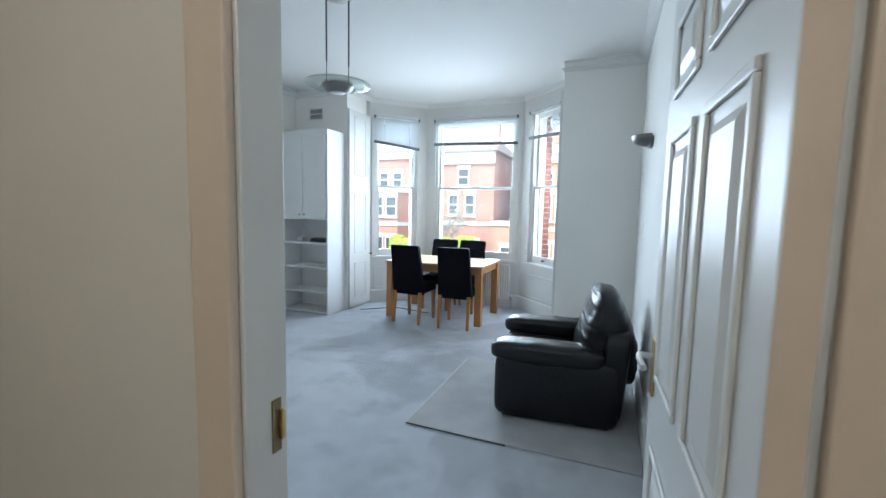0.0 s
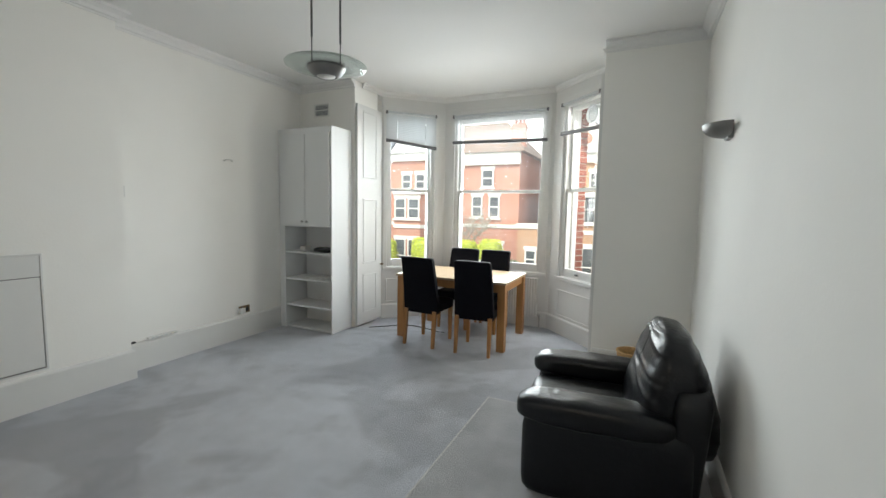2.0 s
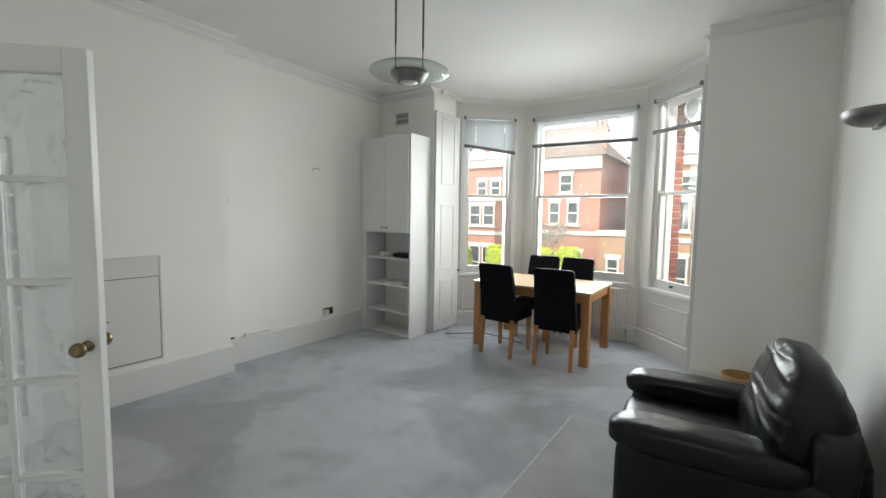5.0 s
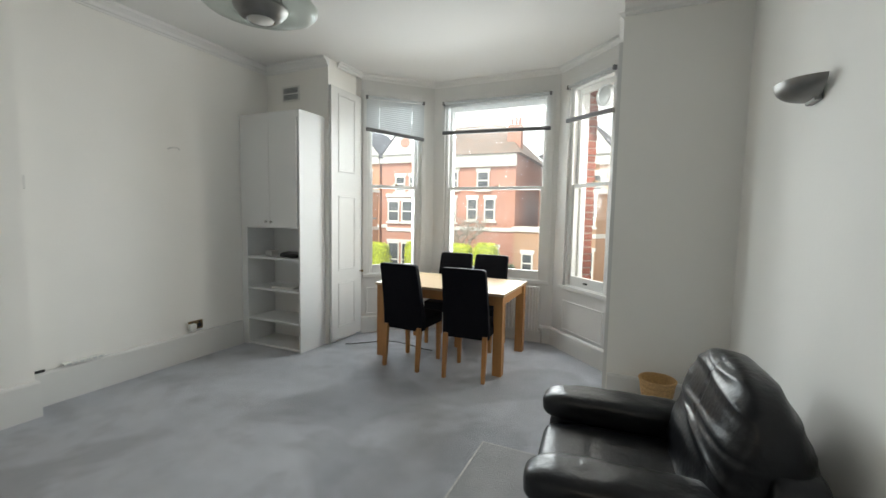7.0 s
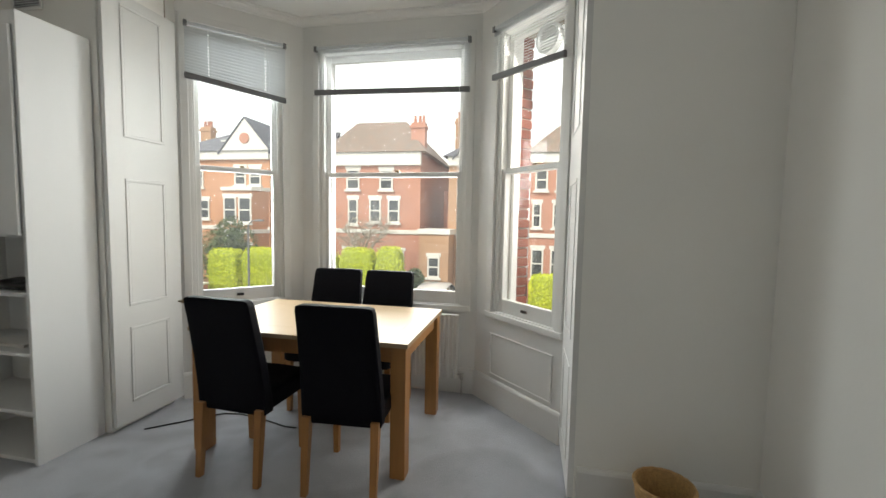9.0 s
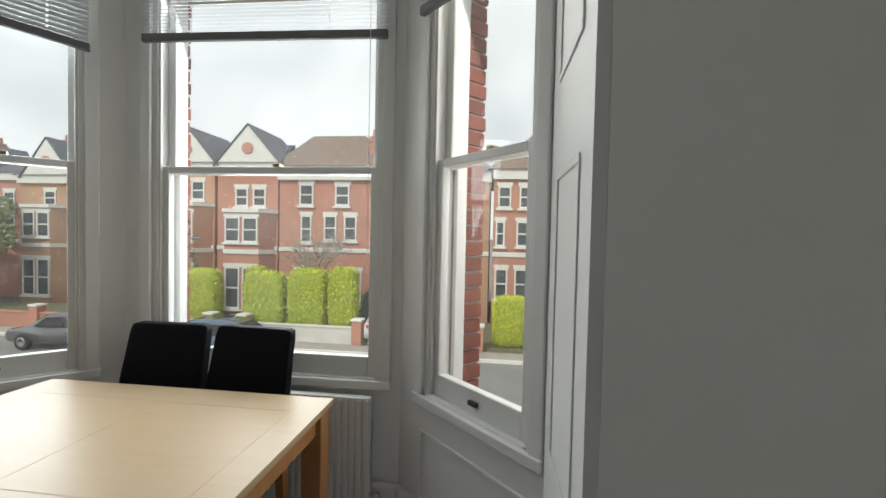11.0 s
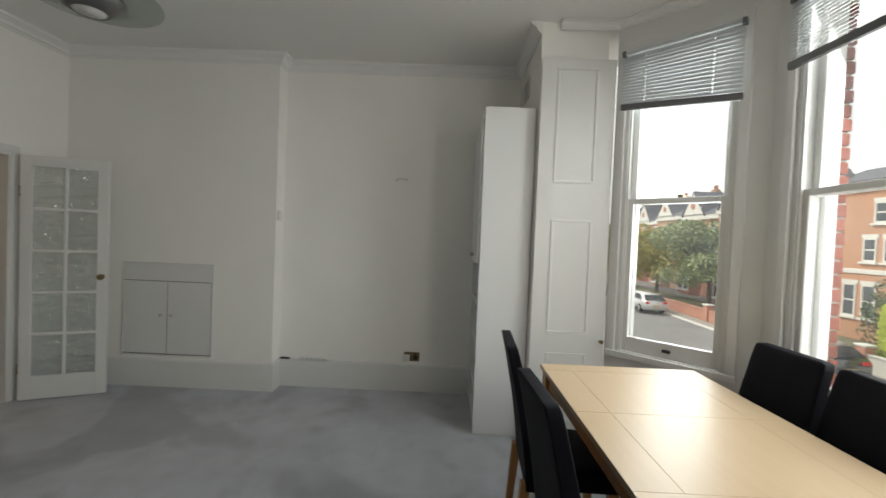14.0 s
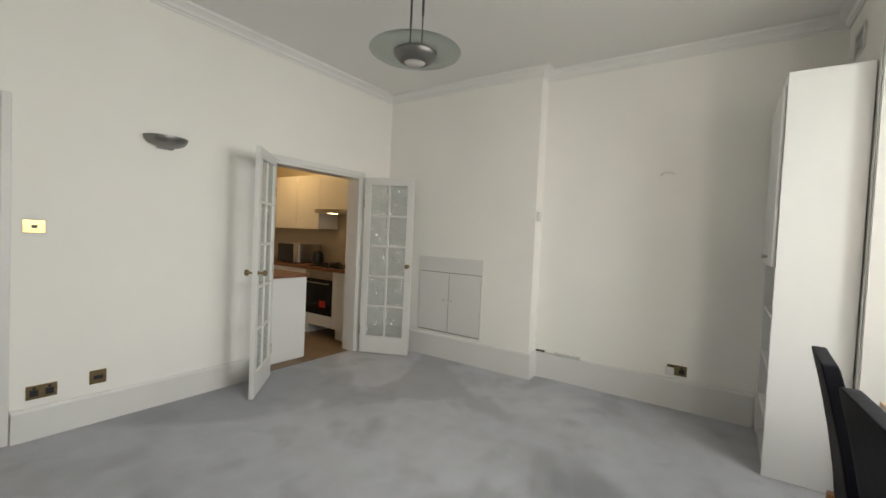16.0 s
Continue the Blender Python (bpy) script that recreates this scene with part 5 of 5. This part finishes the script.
def shrub(x, y, wide, high, label):
    """An uneven evergreen bush on several stems."""
    b = empty("shrub", pose(x, y, GROUND + 0.16), label, "shrub", "evergreen shrubs")
    stems, blobs = bmesh.new(), []
    for i in range(14):
        a, far = 2.4 * i, wide * 0.40 * math.sqrt((i + 0.5) / 14)
        level = high * (0.86 - 0.42 * (i + 0.5) / 14 * rnd.uniform(0.6, 1.3))
        end = Vector((math.cos(a) * far, math.sin(a) * far, level))
        rod(stems, (end.x * 0.2, end.y * 0.2, 0), end, 0.035, 6, 0.012)
        size = wide * rnd.uniform(0.15, 0.24)
        blobs.append((end, (size, size, size * 1.1), 2))
        blobs.append(((end.x, end.y, level * 0.55), (size * 1.1, size * 1.1, level * 0.45), 2))
    part("stems", stems, BARK, b)
    leaf_cloud("leaves", blobs, int(2600 * wide), 0.085, LEAFD, b)
    return b


def tree(x, y, z, high, spread, material, label, leaves=4200, leaf=0.16, bare=False):
    t = empty("tree", pose(x, y, z), label, "tree")
    bm = bmesh.new()
    rod(bm, (0, 0, 0), (0, 0, high * 0.42), 0.16 * high / 6, 10, 0.10 * high / 6)
    blobs, tips = [], []
    for i in range(9):
        a = 2.4 * i
        reach = spread * (0.35 + 0.5 * rnd.random())
        end = Vector((math.cos(a) * reach, math.sin(a) * reach, high * (0.5 + 0.42 * rnd.random())))
        start = Vector((0, 0, high * (0.22 + 0.2 * rnd.random())))
        knee = start.lerp(end, 0.5) + Vector((0, 0, high * 0.06))
        rod(bm, start, knee, 0.07 * high / 6, 8, 0.05 * high / 6)
        rod(bm, knee, end, 0.05 * high / 6, 7, 0.015 * high / 6)
        tips.append(end)
        if bare:
            for _ in range(7):
                off = Vector((rnd.uniform(-1, 1), rnd.uniform(-1, 1), rnd.uniform(0.1, 1))) * spread * 0.42
                base = knee.lerp(end, rnd.random())
                rod(bm, base, base + off, 0.028, 5, 0.010)
                for _k in range(3):
                    b2 = base + off * rnd.uniform(0.3, 0.9)
                    rod(bm, b2, b2 + Vector((rnd.uniform(-1, 1), rnd.uniform(-1, 1), rnd.uniform(0, 1))) * spread * 0.25, 0.016, 4, 0.006)
        blobs.append((end, (spread * 0.42, spread * 0.40, high * 0.15), 2))
    part("trunk", bm, PALEBARK if bare else BARK, t)
    if bare:
        leaf_cloud("buds", [(c, (r[0] * 1.2, r[1] * 1.2, r[2] * 1.3), 2) for c, r, _ in blobs], leaves, leaf, material, t)
    else:
        for i in range(26):
            a, far = rnd.uniform(0, 6.28), math.sqrt(rnd.random()) * spread * 0.8
            level = rnd.uniform(0.30, 0.90)
            far *= 1.0 if level < 0.65 else 0.6
            size = spread * rnd.uniform(0.18, 0.34)
            blobs.append(((math.cos(a) * far, math.sin(a) * far, high * level), (size, size, size * 0.75), 2))
        leaf_cloud("crown", blobs, leaves, leaf, material, t)
    return t


def car(x, y, turn, paint, label):
    c = empty("parked_car", pose(x, y, GROUND, 0, 0, turn), label, "car", "parked cars")
    bm = bmesh.new()
    side = [(-2.1, 0.32), (2.05, 0.32), (2.13, 0.55), (2.08, 0.74), (1.95, 0.82), (1.05, 0.94), (0.45, 1.38), (0.1, 1.46), (-1.0, 1.44), (-1.45, 1.32), (-2.0, 0.98), (-2.12, 0.80)]
    k = len(side)
    rings = [[bm.verts.new((px, yy, pz)) for px, pz in side] for yy in (-0.86, 0.86)]
    for ring, sgn in zip(rings, (-1, 1)):
        for v in ring:
            if v.co.z > 0.97:
                v.co.y -= sgn * 0.17 * (v.co.z - 0.97) / 0.48
    bm.faces.new(rings[0])
    bm.faces.new(rings[1][::-1])
    for i in range(k):
        bm.faces.new((rings[0][i], rings[1][i], rings[1][(i + 1) % k], rings[0][(i + 1) % k]))
    bmesh.ops.bevel(bm, geom=bm.edges[:], offset=0.05, segments=2, affect="EDGES")
    part("body", bm, paint, c, "", True)
    for sgn in (-1, 1):
        for pts in (((-1.62, 1.02), (-0.55, 1.0), (-0.55, 1.37), (-1.15, 1.36)), ((-0.48, 1.0), (0.78, 0.99), (0.38, 1.33), (-0.48, 1.38))):
            bm = bmesh.new()
            outer = [bm.verts.new((px, sgn * (0.866 - 0.17 * (pz - 0.97) / 0.48), pz)) for px, pz in pts]
            inner = [bm.verts.new((px, sgn * (0.84 - 0.17 * (pz - 0.97) / 0.48), pz)) for px, pz in pts]
            bm.faces.new(outer)
            bm.faces.new(inner[::-1])
            for i in range(4):
                bm.faces.new((outer[i], outer[(i + 1) % 4], inner[(i + 1) % 4], inner[i]))
            part("side_window", bm, OVENGLASS, c)
    for sgn, px, pz, nm in ((1, (1.02, 0.50), (0.965, 1.37), "windscreen"), (-1, (-1.96, -1.50), (1.01, 1.325), "rear_window")):
        bm = bmesh.new()
        lo, hi = (px[0] + 0.012 * sgn, pz[0] + 0.02), (px[1] + 0.012 * sgn, pz[1] + 0.01)
        vs = [bm.verts.new((lo[0], -0.72, lo[1])), bm.verts.new((lo[0], 0.72, lo[1])), bm.verts.new((hi[0], 0.62, hi[1])), bm.verts.new((hi[0], -0.62, hi[1]))]
        f = bm.faces.new(vs)
        ext = bmesh.ops.extrude_face_region(bm, geom=[f])
        for v in ext["geom"]:
            if isinstance(v, bmesh.types.BMVert):
                v.co += Vector((0.02 * sgn, 0, 0.012))
        part(nm, bm, OVENGLASS, c)
    for wx in (-1.32, 1.32):
        for wy in (-0.80, 0.80):
            wheel = part("wheel", lathe(bmesh.new(), [(0.2, -0.1), (0.3, -0.1), (0.325, -0.06), (0.325, 0.06), (0.3, 0.1), (0.2, 0.1)], 24, pose(wx, wy, 0.325, 90, 0, 0)), TYRE, c, "", True)
            part("rim", lathe(bmesh.new(), [(0.20, -0.105), (0.16, -0.108), (0.04, -0.09), (0.04, 0.09), (0.16, 0.108), (0.20, 0.105)], 18, pose(wx, wy, 0.325, 90, 0, 0)), STEEL, wheel, "silver wheel rim", True)
    for sy in (-0.62, 0.62):
        part("headlight", boxes((2.04, 2.12, sy - 0.16, sy + 0.16, 0.60, 0.72), bevel=0.02), WHITEP, c)
        part("tail_light", boxes((-2.13, -2.06, sy - 0.14, sy + 0.14, 0.78, 0.92), bevel=0.02), REDLED, c)
    part("number_plate", boxes((-2.135, -2.12, -0.26, 0.26, 0.55, 0.66)), BRASS, c, "yellow number plate")
    return c


def house_window(parent, x0, x1, y, z0, z1, bars=1):
    """White framed sash set in the facade, with a stone sill and lintel."""
    w = part("window", boxes((x0, x0 + 0.09, y - 0.06, y, z0, z1), (x1 - 0.09, x1, y - 0.06, y, z0, z1), (x0 + 0.09, x1 - 0.09, y - 0.06, y, z1 - 0.1, z1), (x0 + 0.09, x1 - 0.09, y - 0.06, y, z0, z0 + 0.1), (x0 + 0.09, x1 - 0.09, y - 0.055, y, (z0 + z1) / 2 - 0.04, (z0 + z1) / 2 + 0.04)), STUCCO, parent)
    part("pane", boxes((x0 + 0.09, x1 - 0.09, y - 0.02, y - 0.004, z0 + 0.1, (z0 + z1) / 2 - 0.04)), FARGLASS, w)
    part("pane", boxes((x0 + 0.09, x1 - 0.09, y - 0.02, y - 0.004, (z0 + z1) / 2 + 0.04, z1 - 0.1)), FARGLASS, w)
    part("sill", boxes((x0 - 0.1, x1 + 0.1, y - 0.16, y, z0 - 0.12, z0 - 0.001), (x0 - 0.08, x1 + 0.08, y - 0.05, y, z1 + 0.001, z1 + 0.2)), STUCCO, w)
    return w


def house(x0, x1, yf, eaves, peak, wallmat, roof, label, bays=(), gables=(), chimneys=(), ridge=None, skylights=(), singles=(), roofmat=SLATE, band=0.55):
    """A terraced villa: walls, bays, bands, windows, roof and chimneys."""
    h = empty("house", pose(0, 0, 0), label, "house", "houses across the street")
    deep = 9.0
    part("wall", boxes((x0, x1, yf, yf + deep, GROUND, eaves)), wallmat, h)
    part("cornice_band", boxes((x0 - 0.05, x1 + 0.05, yf - 0.22, yf + 0.02, eaves - band, eaves), (x0, x1, yf - 0.08, yf + 0.01, 0.42, 0.68), bevel=0.03), STUCCO, h, "white stucco band")
    bm = bmesh.new()
    o = 0.35
    a = [(x0 - o, yf - o, eaves), (x1 + o, yf - o, eaves), (x1 + o, yf + deep + o, eaves), (x0 - o, yf + deep + o, eaves)]
    ins = 2.6 if roof == "hip" else -0.0
    b = [(x0 + ins, yf + deep / 2, peak), (x1 - ins, yf + deep / 2, peak)]
    if ridge:
        b = [(ridge[0], yf + deep / 2, peak), (ridge[1], yf + deep / 2, peak)]
    va, vb = [bm.verts.new(p) for p in a], [bm.verts.new(p) for p in b]
    bm.faces.new((va[0], va[1], vb[1], vb[0]))
    bm.faces.new((va[2], va[3], vb[0], vb[1]))
    bm.faces.new((va[1], va[2], vb[1]))
    bm.faces.new((va[3], va[0], vb[0]))
    bm.faces.new(va[::-1])
    part("roof", bm, roofmat, h, "dark slate roof")
    for gx, gw, gz in gables:
        bm = bmesh.new()
        tri = [(gx - gw / 2, eaves - 0.02), (gx + gw / 2, eaves - 0.02), (gx, gz)]
        f1 = [bm.verts.new((px, yf - 0.28, pz)) for px, pz in tri]
        f2 = [bm.verts.new((px, yf + 3.2, pz)) for px, pz in tri]
        bm.faces.new(f1)
        bm.faces.new(f2[::-1])
        for i in range(3):
            bm.faces.new((f1[i], f1[(i + 1) % 3], f2[(i + 1) % 3], f2[i]))
        g = part("gable", bm, STUCCO, h, "white gable")
        part("roundel", lathe(bmesh.new(), [(0.34, 0), (0.34, 0.06), (0.2, 0.08)], 20, pose(gx, yf - 0.28, eaves + (gz - eaves) * 0.38, 90, 0, 0)), FACADE, g)
        for sgn in (-1, 1):
            bm = bmesh.new()
            p = [(gx + sgn * (gw / 2 + 0.25), eaves - 0.22), (gx, gz + 0.02), (gx, gz + 0.12), (gx + sgn * (gw / 2 + 0.25), eaves - 0.12)]
            r1 = [bm.verts.new((px, yf - 0.34, pz)) for px, pz in p]
            r2 = [bm.verts.new((px, yf + 3.6, pz)) for px, pz in p]
            bm.faces.new(r1)
            bm.faces.new(r2[::-1])
            for i in range(4):
                bm.faces.new((r1[i], r1[(i + 1) % 4], r2[(i + 1) % 4], r2[i]))
            part("gable_roof", bm, roofmat, h)
    for cx, cy, cz in chimneys:
        ch = part("chimney", boxes((cx - 0.45, cx + 0.45, yf + cy - 0.3, yf + cy + 0.3, eaves - 0.5, cz), (cx - 0.52, cx + 0.52, yf + cy - 0.37, yf + cy + 0.37, cz - 0.35, cz - 0.2)), wallmat, h)
        for dx in (-0.25, 0.05, 0.3):
            part("chimney_pot", lathe(bmesh.new(), [(0.11, 0), (0.09, 0.4), (0.12, 0.45)], 10, pose(cx + dx, yf + cy, cz)), FACADE, ch)
    for sx in skylights:
        up = math.atan2(peak - eaves, deep / 2 + o)
        pane = part("skylight", boxes((-0.55, 0.55, -0.4, 0.4, 0.02, 0.10), bevel=0.02), STUCCO, h)
        pane.matrix_basis = Matrix.Translation((sx, yf + 1.9, eaves + (1.9 + o) * math.tan(up))) @ pose(0, 0, 0, math.degrees(up), 0, 0)
        part("pane", boxes((-0.47, 0.47, -0.32, 0.32, 0.101, 0.108)), FARGLASS, pane)
    for bx, bw, bz in bays:
        bm = bmesh.new()
        prism(bm, [(bx - bw / 2, yf), (bx - bw / 2 + 0.55, yf - 0.9), (bx + bw / 2 - 0.55, yf - 0.9), (bx + bw / 2, yf)], GROUND, bz)
        bay = part("bay", bm, wallmat, h)
        bm = bmesh.new()
        prism(bm, [(bx - bw / 2 - 0.12, yf), (bx - bw / 2 + 0.5, yf - 1.05), (bx + bw / 2 - 0.5, yf - 1.05), (bx + bw / 2 + 0.12, yf)], bz, bz + 0.22)
        prism(bm, [(bx - bw / 2 - 0.06, yf), (bx - bw / 2 + 0.53, yf - 0.98), (bx + bw / 2 - 0.53, yf - 0.98), (bx + bw / 2 + 0.06, yf)], 0.25, 0.5)
        part("bay_band", bm, STUCCO, bay, "white stucco band")
        half = (bw - 1.1) / 2
        for z0, z1 in ((0.9, min(2.55, bz - 0.25)), (-2.9, -0.5)):
            if z1 - z0 > 0.6:
                house_window(h, bx - half + 0.05, bx - 0.08, yf - 0.9, z0, z1)
                house_window(h, bx + 0.08, bx + half - 0.05, yf - 0.9, z0, z1)
    for wx, ww, z0, z1 in singles:
        house_window(h, wx - ww / 2, wx + ww / 2, yf, z0, z1)
    return h


YF = 27.0
house(-24.6, -17.0, YF, 5.55, 7.9, FACADE3, "hip", "orange brick villa with a white gable and bay windows", bays=((-18.7, 3.2, 2.95),), gables=((-18.6, 3.5, 7.6),), skylights=(-21.3,),
      singles=[(-19.15, 0.85, 3.35, 4.5), (-18.05, 0.85, 3.35, 4.5), (-22.4, 0.9, 3.2, 4.35), (-23.0, 0.75, 1.1, 2.4), (-21.9, 0.75, 1.1, 2.4), (-24.0, 0.8, -2.0, -0.15), (-22.9, 0.8, -2.0, -0.15)])
house(-16.8, -13.0, YF, 5.55, 7.6, FACADE, "hip", "red brick villa with a white gable and bay windows", bays=((-14.7, 3.2, 2.6),), gables=((-14.75, 3.8, 7.7),),
      singles=[(-15.25, 0.8, 3.0, 4.1), (-14.15, 0.8, 3.0, 4.1)])
house(-12.9, -6.95, YF, 5.35, 8.2, FACADE, "hip", "red brick house with a white eaves band and hipped roof", chimneys=((-7.5, 1.6, 7.4),), ridge=(-12.9, -9.2), band=0.8,
      singles=[(-11.25, 0.85, 3.1, 4.35), (-9.1, 0.85, 3.1, 4.3), (-11.25, 0.65, 0.95, 2.55), (-9.8, 0.75, 1.1, 2.55), (-8.6, 0.75, 1.1, 2.55), (-11.4, 1.0, -2.4, -0.6), (-8.6, 1.4, -2.4, -0.6)], roofmat=TILE)
house(-5.3, -0.7, YF + 0.4, 5.1, 7.7, FACADE2, "hip", "pale brick house with stone trim and a tiled roof", bays=((-3.0, 3.0, 2.8),), gables=((-3.0, 3.6, 7.4),), chimneys=((-5.0, 3.0, 8.0),), singles=[(-3.6, 0.9, 3.0, 4.0), (-2.3, 0.9, 3.0, 4.0)])
house(-0.5, 7.0, YF, 5.2, 8.3, FACADE, "hip", "red brick house with white framed windows", bays=((3.6, 3.0, 2.9),), chimneys=((6.6, 3.0, 8.6),), singles=[(0.1, 0.7, 3.1, 4.3), (1.3, 0.8, 3.1, 4.3), (1.2, 0.85, 1.0, 2.4), (-0.1, 0.5, 1.0, 2.4), (0.0, 0.7, -1.9, -0.2), (1.15, 0.85, -1.9, -0.2), (3.0, 0.9, 3.0, 4.1), (4.3, 0.9, 3.0, 4.1)], roofmat=TILE)
house(7.2, 14.5, YF, 5.2, 7.9, FACADE, "hip", "red brick house with white framed windows", bays=((9.3, 3.2, 2.9),), gables=((9.3, 3.8, 7.4),), singles=[(12.4, 0.9, 3.0, 4.1), (12.4, 0.9, 0.9, 2.5)])
for i in range(7):
    xw = -24.9 - 7.4 * (i + 1)
    house(xw + 0.1, xw + 7.3, YF + 1.5 + 0.8 * i, 5.0 + 0.3 * (i % 2), 7.4, FACADE if i % 3 else FACADE2, "hip", "red brick terraced house further down the street", bays=((xw + 2.4, 3.2, 2.8),), gables=((xw + 2.4, 3.6, 7.4),), chimneys=((xw + 6.9, 3.0, 8.2),),
          singles=[(xw + 5.6, 0.9, 3.0, 4.0), (xw + 5.6, 0.9, 0.9, 2.4), (xw + 2.4, 0.9, 3.0, 4.0)])

# pale single-storey porch beside the passage
porch = empty("porch", pose(-5.75, 26.0, GROUND + 0.16), "pale rendered single-storey porch with a small window", "porch")
part("wall", boxes((-0.85, 0.85, -0.4, 1.4, 0, 3.75)), FACADE2, porch)
part("parapet", boxes((-0.95, 0.95, -0.5, 1.4, 3.751, 4.05), bevel=0.03), STUCCO, porch, "white stucco parapet")
house_window(porch, -0.35, 0.35, -0.4, 1.3, 2.5)

# link between two houses, set back
link = part("side_passage", boxes((-6.0, -5.0, YF + 2.5, YF + 6, GROUND, 3.2)), FACADE)
tagged(link, "shaded brick passage wall between two houses", "wall")

# garden walls, gate and hedges
gw = empty("garden_wall", pose(0, 21.3, GROUND), "low white painted garden wall along the footway", "wall")
for x0, x1 in ((-36.0, -17.3), (-17.1, -13.3), (-11.2, -6.4), (-3.4, -1.2), (1.6, 16)):
    part("wall_run", boxes((x0, x1, -0.1, 0.1, 0.121, 0.80), (x0 - 0.03, x1 + 0.03, -0.14, 0.14, 0.801, 0.87), bevel=0.01), WHITEWALL if x0 > -17.2 else FACADE, gw)
for x in (-13.05, -11.45, -6.2, -3.6, -1.0, 1.4, -17.2, -22.0, -27.5):
    p = empty("gate_post", pose(x, 21.3, GROUND + 0.121), "red brick gate post with a stone cap", "gate post", "gate posts")
    part("shaft", boxes((-0.21, 0.21, -0.21, 0.21, 0, 1.02)), FACADE, p)
    part("cap", boxes((-0.26, 0.26, -0.26, 0.26, 1.021, 1.12), bevel=0.03), STUCCO, p)
gate = empty("garden_gate", pose(-12.25, 21.3, GROUND + 0.121), "dark iron garden gate between brick posts", "gate")
for i in range(9):
    part("bar", rod(bmesh.new(), (-0.5 + i * 0.125, 0, 0.05), (-0.5 + i * 0.125, 0, 1.0), 0.012, 6), BLACKP, gate)
part("rail", boxes((-0.58, 0.58, -0.015, 0.015, 0.12, 0.16), (-0.58, 0.58, -0.015, 0.015, 0.88, 0.92)), BLACKP, gate)
for x0, x1, z1 in ((-17.3, -15.4, -0.40), (-15.25, -13.2, -0.28), (-11.9, -9.9, -0.30), (-9.75, -7.9, -0.12), (-7.8, -6.5, -0.02), (-0.4, 1.1, -1.05), (3.8, 6.0, -0.8)):
    hedge(x0, x1, 21.65, 22.7, GROUND + 0.16, z1)
hedge(-13.0, -12.0, 23.6, 24.4, GROUND + 0.16, -0.25)
shrub(-17.7, 24.0, 3.0, 4.6, "dark green rounded evergreen shrub")
shrub(-6.4, 23.9, 1.2, 2.1, "dark green low garden shrub")
shrub(3.5, 24.0, 2.6, 3.9, "dark green garden shrub under a window")

tree(-33.5, 25.0, GROUND, 6.9, 3.9, LEAFT, "broad green street tree with pale highlights", 11000, 0.15)
tree(-41.0, 24.6, GROUND, 6.8, 3.8, LEAFG, "yellow-green spring street tree", 8000, 0.17)
tree(-50.0, 23.5, GROUND, 7.0, 3.8, LEAFG, "yellow-green spring street tree", 6000, 0.18)
tree(-9.3, 23.6, GROUND + 0.16, 5.2, 1.9, BLOSSOM, "bare garden tree with pale buds", 900, 0.05, True)

car(-11.6, 19.1, 180, CARBLUE, "dark blue hatchback parked at the far kerb")
car(-17.6, 19.1, 180, CARGREY, "dark grey car parked at the far kerb")
car(-4.95, 23.0, 90, CARWHITE, "white car parked on a front drive").location.z += 0.16
car(-32.0, 19.1, 180, CARWHITE, "white car parked further down the street")
car(-37.5, 19.1, 180, CARGREY, "dark car parked further down the street")
car(-43.0, 19.1, 180, CARWHITE, "white car parked further down the street")

post = empty("street_lamp", pose(-13.75, 20.45, GROUND + 0.12), "slim grey street lamp with a curved arm", "street lamp")
part("pole", rod(bmesh.new(), (0, 0, 0), (0, 0, 4.1), 0.06, 10, 0.04), GREYRAIL, post)
part("arm", tube(bmesh.new(), [(0, 0, 4.05), (0.05, 0, 4.25), (0.2, 0, 4.4), (0.45, 0, 4.45)], 0.03, 8), GREYRAIL, post)
part("lantern", soft_box(bmesh.new(), (0.62, 0, 4.44), (0.45, 0.20, 0.10), 4, 5), GREYRAIL, post, "", True)

# ---- bricks of the window reveals ----
brick_me = finish(boxes((-0.05, 0.012, 0.131, 0.274, 0.004, 0.067), bevel=0.003), "brick", BRICK)
brick_me2 = finish(boxes((-0.012, 0.05, 0.131, 0.274, 0.004, 0.067), bevel=0.003), "brick", BRICK)
for keep_wall, m, s0, s1 in BRICKS:
    for i in range(28):
        z = WZ0 - 0.03 + i * 0.075
        for s, me in ((s0, brick_me), (s1, brick_me2)):
            ob = new("brick", me)
            ob.parent = keep_wall
            ob.matrix_basis = m @ pose(s + (0.007 if i % 2 else 0) * (1 if me is brick_me else -1), 0.029, z)
